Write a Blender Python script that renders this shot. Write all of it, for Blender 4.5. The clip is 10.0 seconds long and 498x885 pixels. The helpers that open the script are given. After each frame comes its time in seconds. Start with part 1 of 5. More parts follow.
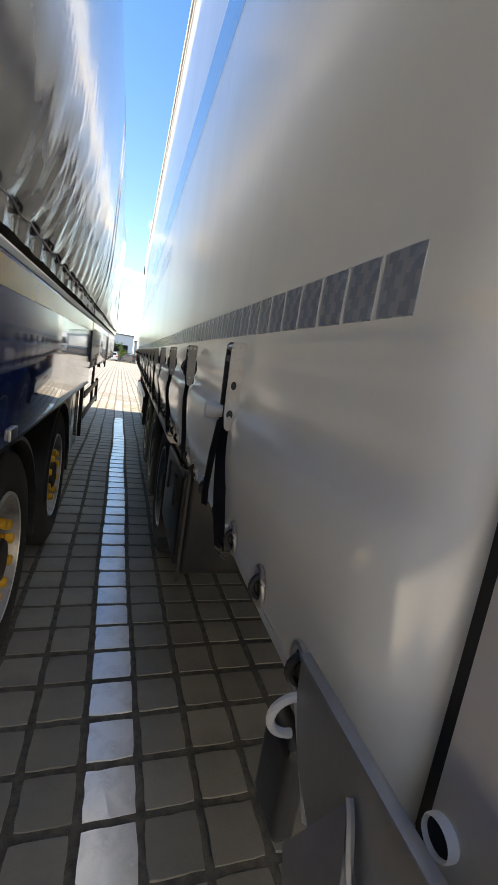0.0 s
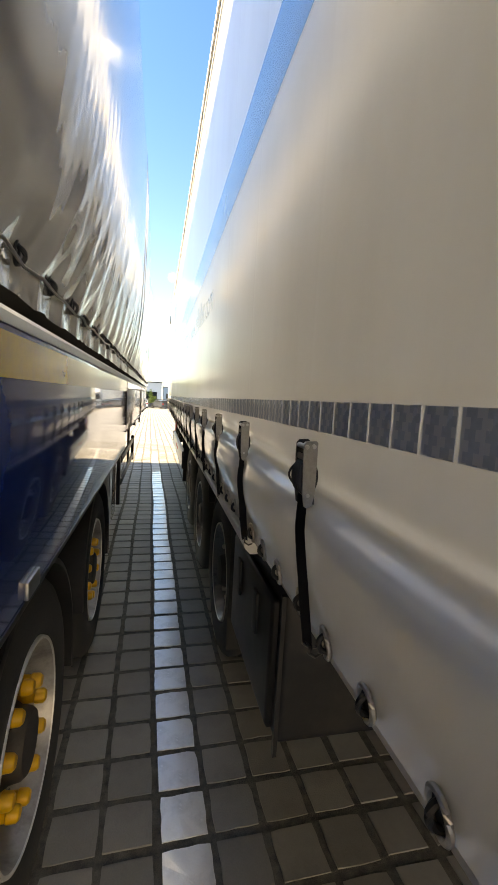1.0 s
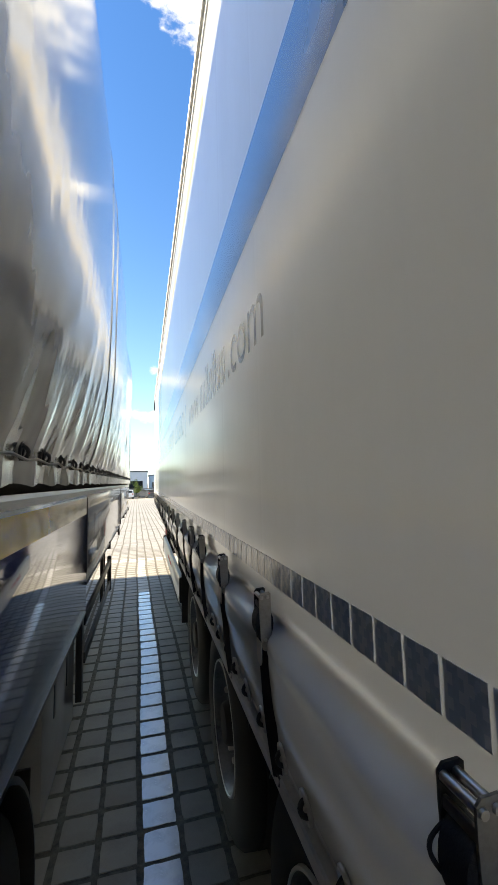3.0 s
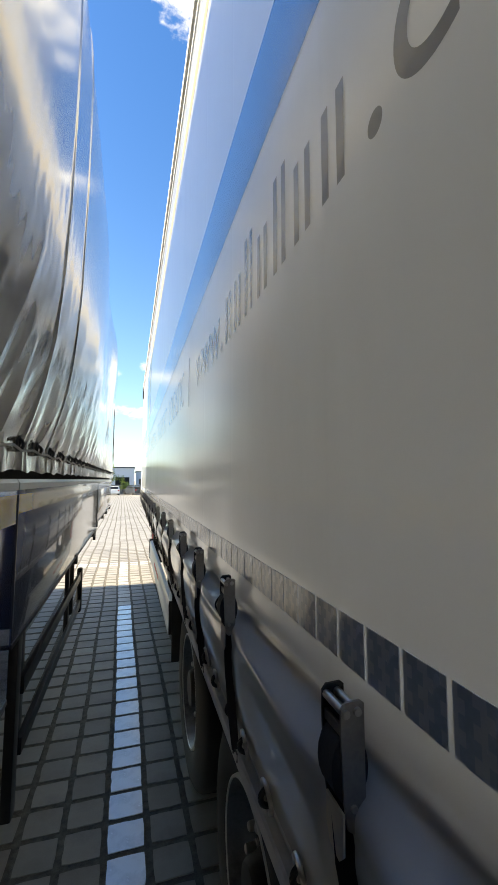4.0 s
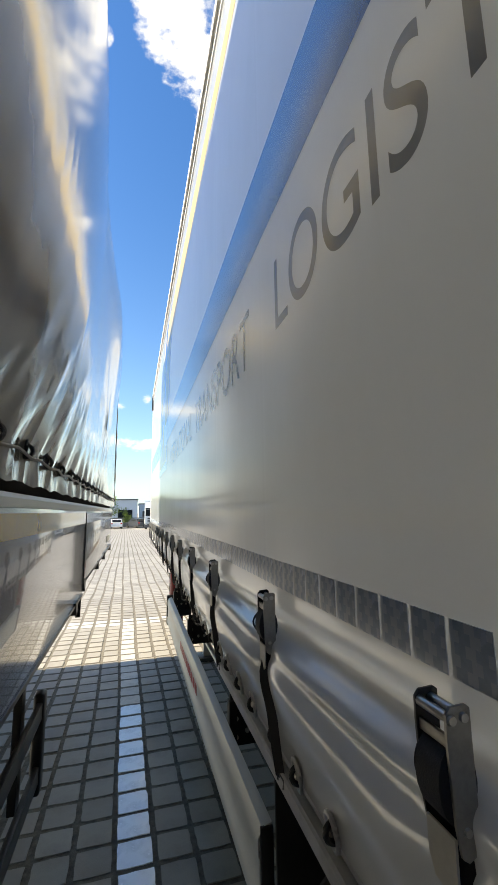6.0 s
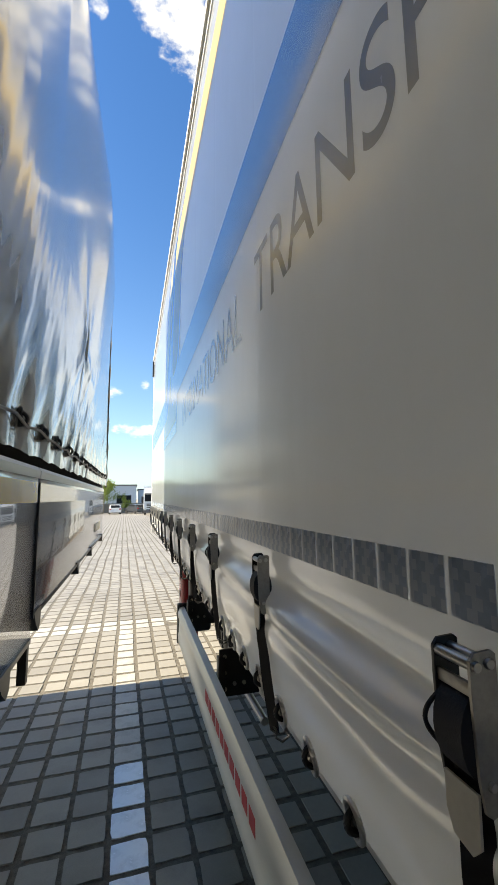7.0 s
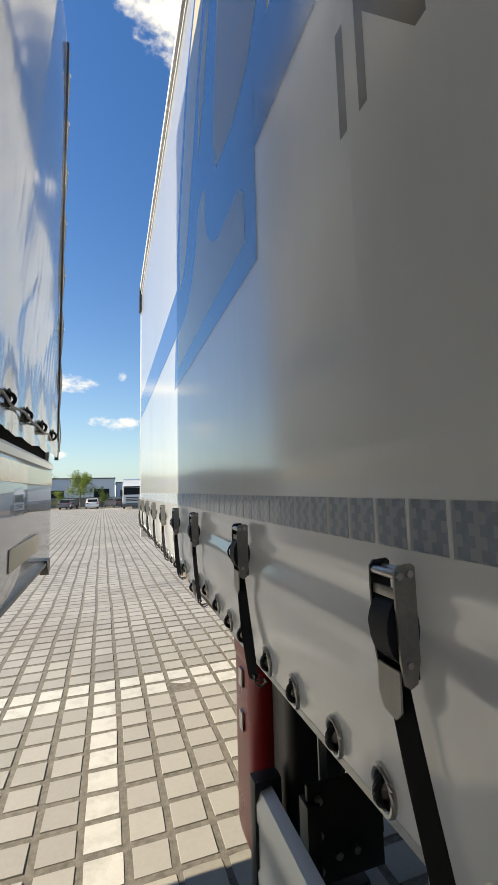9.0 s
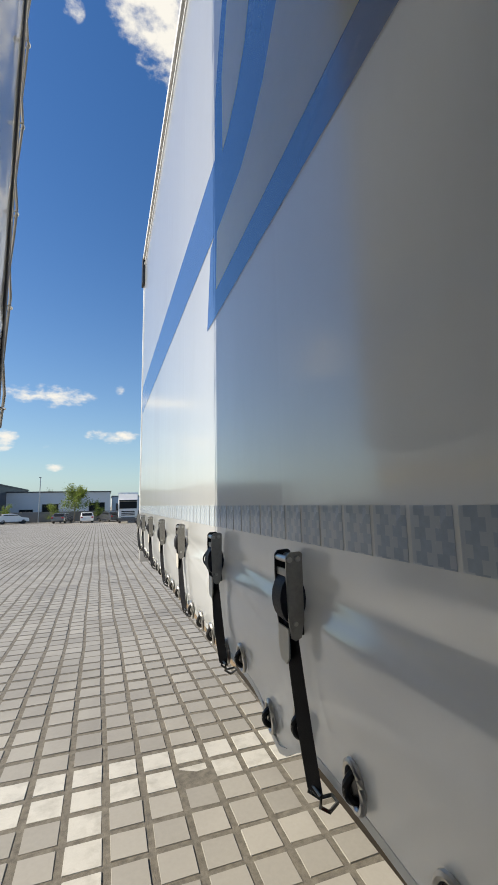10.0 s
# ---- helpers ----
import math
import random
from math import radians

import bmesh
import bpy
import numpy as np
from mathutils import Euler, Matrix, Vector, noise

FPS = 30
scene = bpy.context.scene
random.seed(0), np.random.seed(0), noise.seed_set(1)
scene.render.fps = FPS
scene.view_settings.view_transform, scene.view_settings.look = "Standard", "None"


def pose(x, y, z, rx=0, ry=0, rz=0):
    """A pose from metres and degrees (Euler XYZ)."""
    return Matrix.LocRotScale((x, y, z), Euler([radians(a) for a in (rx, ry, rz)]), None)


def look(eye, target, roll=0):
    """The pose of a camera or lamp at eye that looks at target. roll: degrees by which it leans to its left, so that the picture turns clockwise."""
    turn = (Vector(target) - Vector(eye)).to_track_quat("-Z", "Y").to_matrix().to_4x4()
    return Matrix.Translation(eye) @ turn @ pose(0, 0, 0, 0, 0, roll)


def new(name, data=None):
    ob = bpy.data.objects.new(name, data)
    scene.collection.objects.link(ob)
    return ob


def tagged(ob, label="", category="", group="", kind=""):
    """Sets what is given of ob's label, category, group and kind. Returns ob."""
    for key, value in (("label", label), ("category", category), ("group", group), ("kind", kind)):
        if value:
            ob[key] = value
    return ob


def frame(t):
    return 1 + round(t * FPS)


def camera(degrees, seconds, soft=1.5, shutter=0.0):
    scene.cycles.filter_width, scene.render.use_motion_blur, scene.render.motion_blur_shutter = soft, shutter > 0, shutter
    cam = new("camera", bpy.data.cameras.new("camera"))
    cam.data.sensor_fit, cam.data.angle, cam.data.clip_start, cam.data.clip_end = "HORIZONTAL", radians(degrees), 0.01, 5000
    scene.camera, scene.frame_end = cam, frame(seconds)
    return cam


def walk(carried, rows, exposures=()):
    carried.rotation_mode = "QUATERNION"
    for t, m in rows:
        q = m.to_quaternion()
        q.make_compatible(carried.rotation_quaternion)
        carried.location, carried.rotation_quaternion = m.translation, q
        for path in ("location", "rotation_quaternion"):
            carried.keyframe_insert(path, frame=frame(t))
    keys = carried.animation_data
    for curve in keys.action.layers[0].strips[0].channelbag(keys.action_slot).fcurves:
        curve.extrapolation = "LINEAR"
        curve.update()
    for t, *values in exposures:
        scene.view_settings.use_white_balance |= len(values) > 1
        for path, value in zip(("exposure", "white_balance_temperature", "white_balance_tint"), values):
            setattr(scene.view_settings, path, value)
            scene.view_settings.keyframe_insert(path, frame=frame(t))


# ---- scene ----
# camera and its walk: seconds, eye x, y, z, heading to the right, look up, lean
cam = camera(62.2, 10.0)
ROWS = [
    (0.0, -0.207, -0.379, 1.485, 17.51, -10.08, 8.88),
    (0.5, -0.255, -0.080, 1.504, 12.47, -12.11, 3.46),
    (1.0, -0.294, 0.210, 1.595, 12.63, -5.86, 3.20),
    (1.5, -0.247, 0.676, 1.730, 13.77, 1.37, 2.46),
    (2.0, -0.228, 0.964, 1.714, 22.82, -0.05, 3.89),
    (2.5, -0.259, 1.369, 1.757, 15.67, 3.97, -1.29),
    (2.7, -0.280, 1.521, 1.775, 14.07, 4.94, -1.55),
    (3.8, -0.250, 2.554, 1.741, 15.61, 5.60, -0.35),
    (4.0, -0.243, 2.753, 1.746, 15.86, 5.16, 0.04),
    (4.5, -0.274, 3.261, 1.740, 17.10, 5.96, 0.63),
    (5.0, -0.267, 3.804, 1.728, 16.42, 7.40, -0.30),
    (5.5, -0.313, 4.264, 1.726, 15.82, 8.90, -0.83),
    (6.0, -0.309, 4.768, 1.698, 15.50, 9.39, -0.85),
    (7.3, -0.299, 6.361, 1.644, 15.91, 6.50, -0.75),
    (7.5, -0.307, 6.594, 1.642, 16.29, 5.94, -0.81),
    (8.0, -0.332, 7.155, 1.627, 17.01, 5.65, -0.98),
    (8.5, -0.305, 7.691, 1.615, 17.83, 5.75, -1.27),
    (9.0, -0.315, 8.185, 1.605, 18.53, 6.36, -1.42),
    (9.5, -0.290, 8.651, 1.598, 19.07, 7.30, -1.40),
    (10.0, -0.285, 9.132, 1.594, 18.99, 8.35, -1.07),
]


def eye_pose(x, y, z, heading, up, lean):
    h, u = radians(heading), radians(up)
    ahead = Vector((math.sin(h) * math.cos(u), math.cos(h) * math.cos(u), math.sin(u)))
    return look((x, y, z), Vector((x, y, z)) + ahead, lean)


EXPOSURES = [(0.0, 2.0, 9000, 9), (0.5, 2.43, 11600, 11), (1.0, 2.40, 11600, 10), (1.6, 2.08, 10000, 6), (2.5, 1.92, 9000, 6), (4.5, 1.72, 8500, 6), (6.0, 1.58, 8500, 6), (7.5, 1.40, 8500, 6), (9.0, 0.99, 8200, 7), (10.0, 0.67, 7800, 7)]
walk(cam, [(r[0], eye_pose(*r[1:])) for r in ROWS], EXPOSURES)

# ---- light: a high clear sky and one sun that stands over the neighbouring trailer ----
SUN_UP, SUN_AHEAD = 40.0, 9.0
world = bpy.data.worlds.new("world")
scene.world = world
world.use_nodes = True
wn, wl = world.node_tree.nodes, world.node_tree.links
sky = wn.new("ShaderNodeTexSky")
sky.sky_type = "NISHITA"
sky.sun_disc = False
sky.sun_elevation = radians(SUN_UP)
sky.sun_rotation = radians(-90 + SUN_AHEAD)
sky.air_density, sky.dust_density, sky.ozone_density = 1.0, 0.2, 3.0
backg = wn["Background"]
backg.inputs["Strength"].default_value = 0.105
sun_data = bpy.data.lights.new("sun", "SUN")
sun_data.energy, sun_data.angle, sun_data.color = 4.2, radians(0.5), (1.0, 0.965, 0.92)
sun = new("sun", sun_data)
e, a = radians(SUN_UP), radians(SUN_AHEAD)
sun.matrix_world = look((0, 0, 30), (math.cos(e) * math.cos(a), -math.cos(e) * math.sin(a), 30 - math.sin(e)))


def wmath(op, *ins):
    n = wn.new("ShaderNodeMath")
    n.operation = op
    for i, v in enumerate(ins):
        if isinstance(v, (int, float)):
            n.inputs[i].default_value = v
        else:
            wl.new(v, n.inputs[i])
    return n.outputs[0]


# a few small fair-weather clouds: heading, height above the horizon, half width and half height in degrees, density (and slant)
CLOUDS = [(3.7, 55.0, 10.2, 4.3, 1.4, -52), (-6.9, 52.1, 1.8, 1.1, 0.7), (-7.2, 13.8, 6.0, 1.6, 0.85), (0.6, 9.1, 3.8, 1.2, 0.85),
          (-12.8, 8.2, 2.6, 1.7, 0.95), (-6.5, 4.8, 1.7, 0.6, 0.75), (1.3, 14.6, 0.9, 1.3, 0.55), (-8.0, 7.6, 1.0, 0.5, 0.5), (-29.6, 19.8, 3.6, 4.2, 1.0), (14, 48, 7.5, 5.5, 0.75), (12, 35, 6.0, 1.8, 0.6), (25, 41, 9, 4, 0.8), (60, 35, 12, 6, 1.0),
          (120, 42, 14, 7, 1.0), (-60, 38, 13, 6, 1.0), (-130, 30, 15, 6, 1.0), (175, 36, 12, 6, 1.0)]
tc = wn.new("ShaderNodeTexCoord")
sep = wn.new("ShaderNodeSeparateXYZ")
wl.new(tc.outputs["Generated"], sep.inputs[0])
azim = wmath("MULTIPLY", wmath("ARCTAN2", sep.outputs["X"], sep.outputs["Y"]), 180 / math.pi)
elev = wmath("MULTIPLY", wmath("ARCSINE", sep.outputs["Z"]), 180 / math.pi)
puff = wn.new("ShaderNodeTexNoise")
puff.inputs["Scale"].default_value, puff.inputs["Detail"].default_value, puff.inputs["Roughness"].default_value = 24.0, 8.0, 0.58
flat = wn.new("ShaderNodeMapping")
flat.inputs["Scale"].default_value = (1, 1, 1.9)
wl.new(tc.outputs["Generated"], flat.inputs[0])
wl.new(flat.outputs[0], puff.inputs["Vector"])
total = None
for az, el, wa, we, dens, *slant in CLOUDS:
    dx, dz = wmath("SUBTRACT", azim, az), wmath("SUBTRACT", elev, el)
    if slant:
        c_, s_ = math.cos(radians(slant[0])), math.sin(radians(slant[0]))
        dx = wmath("MULTIPLY", dx, math.cos(radians(el)))
        dx, dz = wmath("ADD", wmath("MULTIPLY", dx, c_), wmath("MULTIPLY", dz, s_)), wmath("SUBTRACT", wmath("MULTIPLY", dz, c_), wmath("MULTIPLY", dx, s_))
    dx, dz = wmath("DIVIDE", dx, wa), wmath("DIVIDE", dz, we)
    r2 = wmath("ADD", wmath("MULTIPLY", dx, dx), wmath("MULTIPLY", dz, dz))
    m = wmath("MULTIPLY", wmath("MAXIMUM", wmath("SUBTRACT", 1.0, r2), 0.0), dens)
    total = m if total is None else wmath("MAXIMUM", total, m)
cover = wn.new("ShaderNodeMapRange")
cover.interpolation_type = "SMOOTHSTEP"
wl.new(wmath("ADD", wmath("MULTIPLY", total, 0.55), wmath("MULTIPLY", wmath("SUBTRACT", puff.outputs[0], 0.5), 2.1)), cover.inputs["Value"])
cover.inputs["From Min"].default_value, cover.inputs["From Max"].default_value = 0.10, 0.80
wmix = wn.new("ShaderNodeMix")
wmix.data_type = "RGBA"
wl.new(wmath("MULTIPLY", cover.outputs[0], wmath("MINIMUM", wmath("MULTIPLY", total, 5.0), 1.0)), wmix.inputs["Factor"])
sat = wn.new("ShaderNodeHueSaturation")
sat.inputs["Saturation"].default_value = 1.30
sat.inputs["Hue"].default_value = 0.510
wl.new(sky.outputs[0], sat.inputs["Color"])
haze = wn.new("ShaderNodeMix")
haze.data_type = "RGBA"
wl.new(wmath("MULTIPLY", wmath("POWER", 2.718, wmath("DIVIDE", wmath("MAXIMUM", elev, 0.0), -10.0)), 0.85), haze.inputs["Factor"])
wl.new(sat.outputs[0], haze.inputs[6])
haze.inputs[7].default_value = (1.75, 2.85, 4.2, 1)
wl.new(haze.outputs[2], wmix.inputs[6])
wmix.inputs[7].default_value = (5.4, 5.6, 6.0, 1)
wl.new(wmix.outputs[2], backg.inputs["Color"])


# ---- materials ----
def mat(name, color, rough=0.5, metal=0.0, vary=0.12, scale=6.0, fine=60.0, bump=0.0, bump_scale=80.0, coat=0.0, coat_rough=0.05, coat_ior=1.5,
        rand=0.0, stain=None, stain_amount=0.0, stain_scale=2.0, spec=0.5, stretch=(1, 1, 1), rough_vary=0.08, island=False, thru=0.0, big_bump=0.0):
    m = bpy.data.materials.new(name)
    m.use_nodes = True
    nt = m.node_tree
    n, l = nt.nodes, nt.links
    b = n["Principled BSDF"]
    b.inputs["Metallic"].default_value = metal
    b.inputs["Specular IOR Level"].default_value = spec
    b.inputs["Coat Weight"].default_value, b.inputs["Coat Roughness"].default_value = coat, coat_rough
    b.inputs["Coat IOR"].default_value = coat_ior
    t = n.new("ShaderNodeTexCoord")
    mp = n.new("ShaderNodeMapping")
    mp.inputs["Scale"].default_value = stretch
    l.new(t.outputs["Object"], mp.inputs[0])
    def noise_tex(s, detail=4.0, rough_=0.55):
        q = n.new("ShaderNodeTexNoise")
        q.inputs["Scale"].default_value, q.inputs["Detail"].default_value, q.inputs["Roughness"].default_value = s, detail, rough_
        l.new(mp.outputs[0], q.inputs["Vector"])
        return q.outputs[0]
    def mth(op, x, y):
        q = n.new("ShaderNodeMath")
        q.operation = op
        for i, v in enumerate((x, y)):
            if isinstance(v, (int, float)):
                q.inputs[i].default_value = v
            else:
                l.new(v, q.inputs[i])
        return q.outputs[0]
    big, small = noise_tex(scale), noise_tex(fine)
    var = mth("ADD", mth("MULTIPLY", mth("SUBTRACT", big, 0.5), 2.2 * vary), mth("MULTIPLY", mth("SUBTRACT", small, 0.5), 1.4 * vary))
    if rand:
        if island:
            g = n.new("ShaderNodeNewGeometry")
            rv = g.outputs["Random Per Island"]
        else:
            g = n.new("ShaderNodeObjectInfo")
            rv = g.outputs["Random"]
        var = mth("ADD", var, mth("MULTIPLY", mth("SUBTRACT", rv, 0.5), 2 * rand))
    h = n.new("ShaderNodeHueSaturation")
    h.inputs["Color"].default_value = (*color, 1)
    l.new(mth("ADD", var, 1.0), h.inputs["Value"])
    out = h.outputs[0]
    if stain is not None:
        st = noise_tex(stain_scale, 6.0, 0.65)
        r = n.new("ShaderNodeMapRange")
        r.inputs["From Min"].default_value, r.inputs["From Max"].default_value = 0.48, 0.72
        r.inputs["To Max"].default_value = stain_amount
        l.new(st, r.inputs["Value"])
        x = n.new("ShaderNodeMix")
        x.data_type = "RGBA"
        l.new(r.outputs[0], x.inputs["Factor"])
        l.new(out, x.inputs[6])
        x.inputs[7].default_value = (*stain, 1)
        out = x.outputs[2]
    l.new(out, b.inputs["Base Color"])
    l.new(mth("ADD", mth("MULTIPLY", mth("SUBTRACT", big, 0.5), 2 * rough_vary), rough), b.inputs["Roughness"])
    if thru:
        tr, mx = n.new("ShaderNodeBsdfTranslucent"), n.new("ShaderNodeMixShader")
        l.new(out, tr.inputs["Color"])
        mx.inputs["Fac"].default_value = thru
        l.new(b.outputs[0], mx.inputs[1])
        l.new(tr.outputs[0], mx.inputs[2])
        l.new(mx.outputs[0], n["Material Output"].inputs["Surface"])
    if bump:
        bp = n.new("ShaderNodeBump")
        bp.inputs["Strength"].default_value = 1.0
        bp.inputs["Distance"].default_value = bump
        l.new(noise_tex(bump_scale, 5.0), bp.inputs["Height"])
        if big_bump:
            b2 = n.new("ShaderNodeBump")
            b2.inputs["Strength"].default_value, b2.inputs["Distance"].default_value = 1.0, big_bump
            l.new(noise_tex(1.3, 2.0), b2.inputs["Height"])
            l.new(b2.outputs[0], bp.inputs["Normal"])
        l.new(bp.outputs[0], b.inputs["Normal"])
    return m


M = {}
M["paver"] = mat("paver_concrete", (0.295, 0.274, 0.230), 0.55, vary=0.18, scale=9, fine=160, bump=0.0012, bump_scale=180, rand=0.16, stain=(0.12, 0.11, 0.095), stain_amount=0.5, stain_scale=4.0, spec=0.7)
M["paver_far"] = mat("paver_concrete_field", (0.30, 0.285, 0.255), 0.6, vary=0.14, scale=0.7, fine=40, rand=0.12, island=True, stain=(0.13, 0.12, 0.11), stain_amount=0.45, stain_scale=0.5)
# Two whites: brighter in the trailers' shade, darker and worn out in the sun.
M["paver_white"] = mat("paver_white_paint", (0.92, 0.90, 0.84), 0.25, spec=0.8, vary=0.05, scale=12, fine=120, bump=0.0006, bump_scale=120, rand=0.07, stain=(0.46, 0.44, 0.39), stain_amount=0.5, stain_scale=9.0, coat=1.0, coat_rough=0.18, coat_ior=2.3)
M["paver_sunlit_worn"] = mat("sunlit_worn_white_paint", (0.50, 0.485, 0.44), 0.45, vary=0.12, scale=12, fine=120, bump=0.0009, bump_scale=120, rand=0.12, stain=(0.26, 0.245, 0.21), stain_amount=0.6, stain_scale=9.0)
M["joint"] = mat("joint_grit", (0.145, 0.132, 0.11), 0.95, vary=0.75, scale=26, fine=330, bump=0.004, bump_scale=240)
M["curtain"] = mat("white_tarpaulin", (0.755, 0.79, 0.81), 0.25, vary=0.03, scale=0.8, fine=18, bump=0.00012, bump_scale=260, stain=(0.60, 0.61, 0.59), stain_amount=0.35, stain_scale=1.4, stretch=(1, 1, 0.35), rough_vary=0.05, thru=0.24, big_bump=0.005, coat=1.0, coat_rough=0.125, coat_ior=2.2)
M["blue"] = mat("blue_print", (0.075, 0.145, 0.33), 0.25, vary=0.06, scale=2, fine=30, bump=0.00012, bump_scale=260, thru=0.04, big_bump=0.005, coat=1.0, coat_rough=0.125, coat_ior=2.2)
M["yellow"] = mat("yellow_print", (0.95, 0.68, 0.13), 0.35, vary=0.05, scale=2, fine=30, bump=0.00012, bump_scale=260, thru=0.03, big_bump=0.005, coat=0.7, coat_rough=0.125, coat_ior=1.8)
M["pale_yellow"] = mat("pale_yellow_print", (0.99, 0.79, 0.36), 0.40, vary=0.05, scale=2, fine=30, bump=0.00012, bump_scale=260, thru=0.02, big_bump=0.005, coat=0.9, coat_rough=0.125, coat_ior=2.05)
M["letter"] = mat("grey_lettering", (0.30, 0.30, 0.285), 0.25, vary=0.06, scale=3, fine=40, bump=0.00012, bump_scale=260, thru=0.04, big_bump=0.005, coat=1.0, coat_rough=0.125, coat_ior=2.2)
M["tape"] = mat("retroreflective_tape", (0.45, 0.54, 0.64), 0.25, metal=0.0, vary=0.16, scale=45, fine=160, bump=0.0003, bump_scale=120, coat=0.6, coat_rough=0.1)


def chequer(m, light):
    """Staggered pale cells, 13 mm wide and 11 mm high, in the foil of a tape segment."""
    n, l = m.node_tree.nodes, m.node_tree.links
    b = n["Principled BSDF"]
    def mth(op, x, y=0.0):
        q = n.new("ShaderNodeMath")
        q.operation = op
        for i, v in enumerate((x, y)):
            if isinstance(v, (int, float)):
                q.inputs[i].default_value = v
            else:
                l.new(v, q.inputs[i])
        return q.outputs[0]
    t, sp = n.new("ShaderNodeTexCoord"), n.new("ShaderNodeSeparateXYZ")
    l.new(t.outputs["Object"], sp.inputs[0])
    row = mth("FLOOR", mth("DIVIDE", sp.outputs["Z"], 0.0112))
    odd = mth("GREATER_THAN", mth("FRACT", mth("MULTIPLY", row, 0.5)), 0.25)
    u = mth("FRACT", mth("ADD", mth("DIVIDE", sp.outputs["Y"], 0.027), mth("ADD", mth("MULTIPLY", odd, 0.25), 10.2)))
    cell = mth("LESS_THAN", u, 0.47)
    x = n.new("ShaderNodeMix")
    x.data_type = "RGBA"
    l.new(cell, x.inputs["Factor"])
    l.new(b.inputs["Base Color"].links[0].from_socket, x.inputs[6])
    x.inputs[7].default_value = (*light, 1)
    l.new(x.outputs[2], b.inputs["Base Color"])


chequer(M["tape"], (0.60, 0.67, 0.73))

M["silver"] = mat("silver_tarpaulin", (0.225, 0.222, 0.21), 0.20, vary=0.05, scale=1.2, fine=25, bump=0.00025, bump_scale=45, spec=0.5, coat=1.0, coat_rough=0.10, coat_ior=1.42, stretch=(1, 1, 0.4), thru=0.03, stain=(0.27, 0.265, 0.25), stain_amount=0.35, stain_scale=1.6)
M["roof_tarp"] = mat("translucent_roof_tarpaulin", (0.84, 0.84, 0.82), 0.4, vary=0.04, thru=0.62)
M["blue_panel"] = mat("dark_blue_lacquer", (0.010, 0.034, 0.165), 0.06, vary=0.12, scale=3, fine=70, spec=0.35, stain=(0.06, 0.08, 0.13), stain_amount=0.22, stain_scale=5.0, stretch=(1, 0.25, 2.0), bump=0.0005, bump_scale=3.0)
M["yellow_panel"] = mat("yellow_lacquer", (0.62, 0.40, 0.035), 0.18, vary=0.10, scale=3, fine=70, coat=0.8, coat_rough=0.05, stain=(0.3, 0.22, 0.08), stain_amount=0.4, stain_scale=6.0)
M["tab"] = mat("pale_worn_plastic", (0.60, 0.58, 0.51), 0.4, vary=0.12, scale=25, fine=150)
M["galv_dark"] = mat("worn_black_zinc", (0.14, 0.137, 0.13), 0.30, metal=0.85, vary=0.25, scale=30, fine=180)
M["buckle"] = mat("worn_bright_zinc", (0.36, 0.35, 0.33), 0.36, metal=0.8, vary=0.25, scale=30, fine=180, stain=(0.10, 0.095, 0.09), stain_amount=0.45, stain_scale=30)
M["gloss_panel"] = mat("blue_grey_lacquer", (0.08, 0.11, 0.20), 0.20, vary=0.10, scale=2, fine=60, coat=0.7, coat_rough=0.03, coat_ior=1.5, stain=(0.20, 0.20, 0.20), stain_amount=0.3, stain_scale=4.0, bump=0.0002, bump_scale=2.0)
M["sticker"] = mat("faded_sticker", (0.62, 0.58, 0.47), 0.5, vary=0.08, scale=8, fine=90)
M["load_floor"] = mat("bounce_floor_plywood", (0.36, 0.29, 0.21), 0.6, vary=0.2, scale=3, fine=60)
M["rail_alu"] = mat("dull_aluminium", (0.60, 0.60, 0.58), 0.38, metal=0.35, vary=0.15, scale=12, fine=120, stain=(0.25, 0.24, 0.22), stain_amount=0.45, stain_scale=9)
M["grey_panel"] = mat("pale_grey_lacquer", (0.40, 0.40, 0.39), 0.30, vary=0.06, scale=2, fine=60, coat=1.0, coat_rough=0.10, coat_ior=1.5, stain=(0.32, 0.30, 0.27), stain_amount=0.4, stain_scale=4.0, bump=0.0005, bump_scale=3.0)
M["alu"] = mat("anodised_aluminium", (0.68, 0.70, 0.69), 0.42, metal=0.45, vary=0.08, scale=6, fine=180, stretch=(1, 0.1, 1))
M["alu_white"] = mat("painted_roof_rail", (0.80, 0.80, 0.79), 0.35, vary=0.04, scale=2, fine=60)
M["steel"] = mat("zinc_plated_steel", (0.55, 0.54, 0.52), 0.34, metal=1.0, vary=0.18, scale=25, fine=180, bump=0.0002, bump_scale=300)
M["galv"] = mat("galvanised_plate", (0.36, 0.38, 0.40), 0.42, metal=0.75, vary=0.15, scale=12, fine=90)
M["dark_steel"] = mat("black_painted_steel", (0.022, 0.022, 0.023), 0.42, vary=0.25, scale=8, fine=80, bump=0.0004, stain=(0.055, 0.052, 0.047), stain_amount=0.4, stain_scale=7)
M["plastic"] = mat("black_plastic", (0.022, 0.022, 0.024), 0.38, vary=0.2, scale=10, fine=120, bump=0.0003, stain=(0.07, 0.066, 0.06), stain_amount=0.45, stain_scale=5)
# near-black that carries the shade of the gap above the side panels
M["gap_shade"] = mat("gap_shade_black", (0.012, 0.012, 0.012), 0.92, vary=0.3, scale=8, fine=80, spec=0.12)
M["web"] = mat("black_webbing", (0.014, 0.015, 0.022), 0.62, vary=0.2, scale=40, fine=400, bump=0.0006, bump_scale=500)
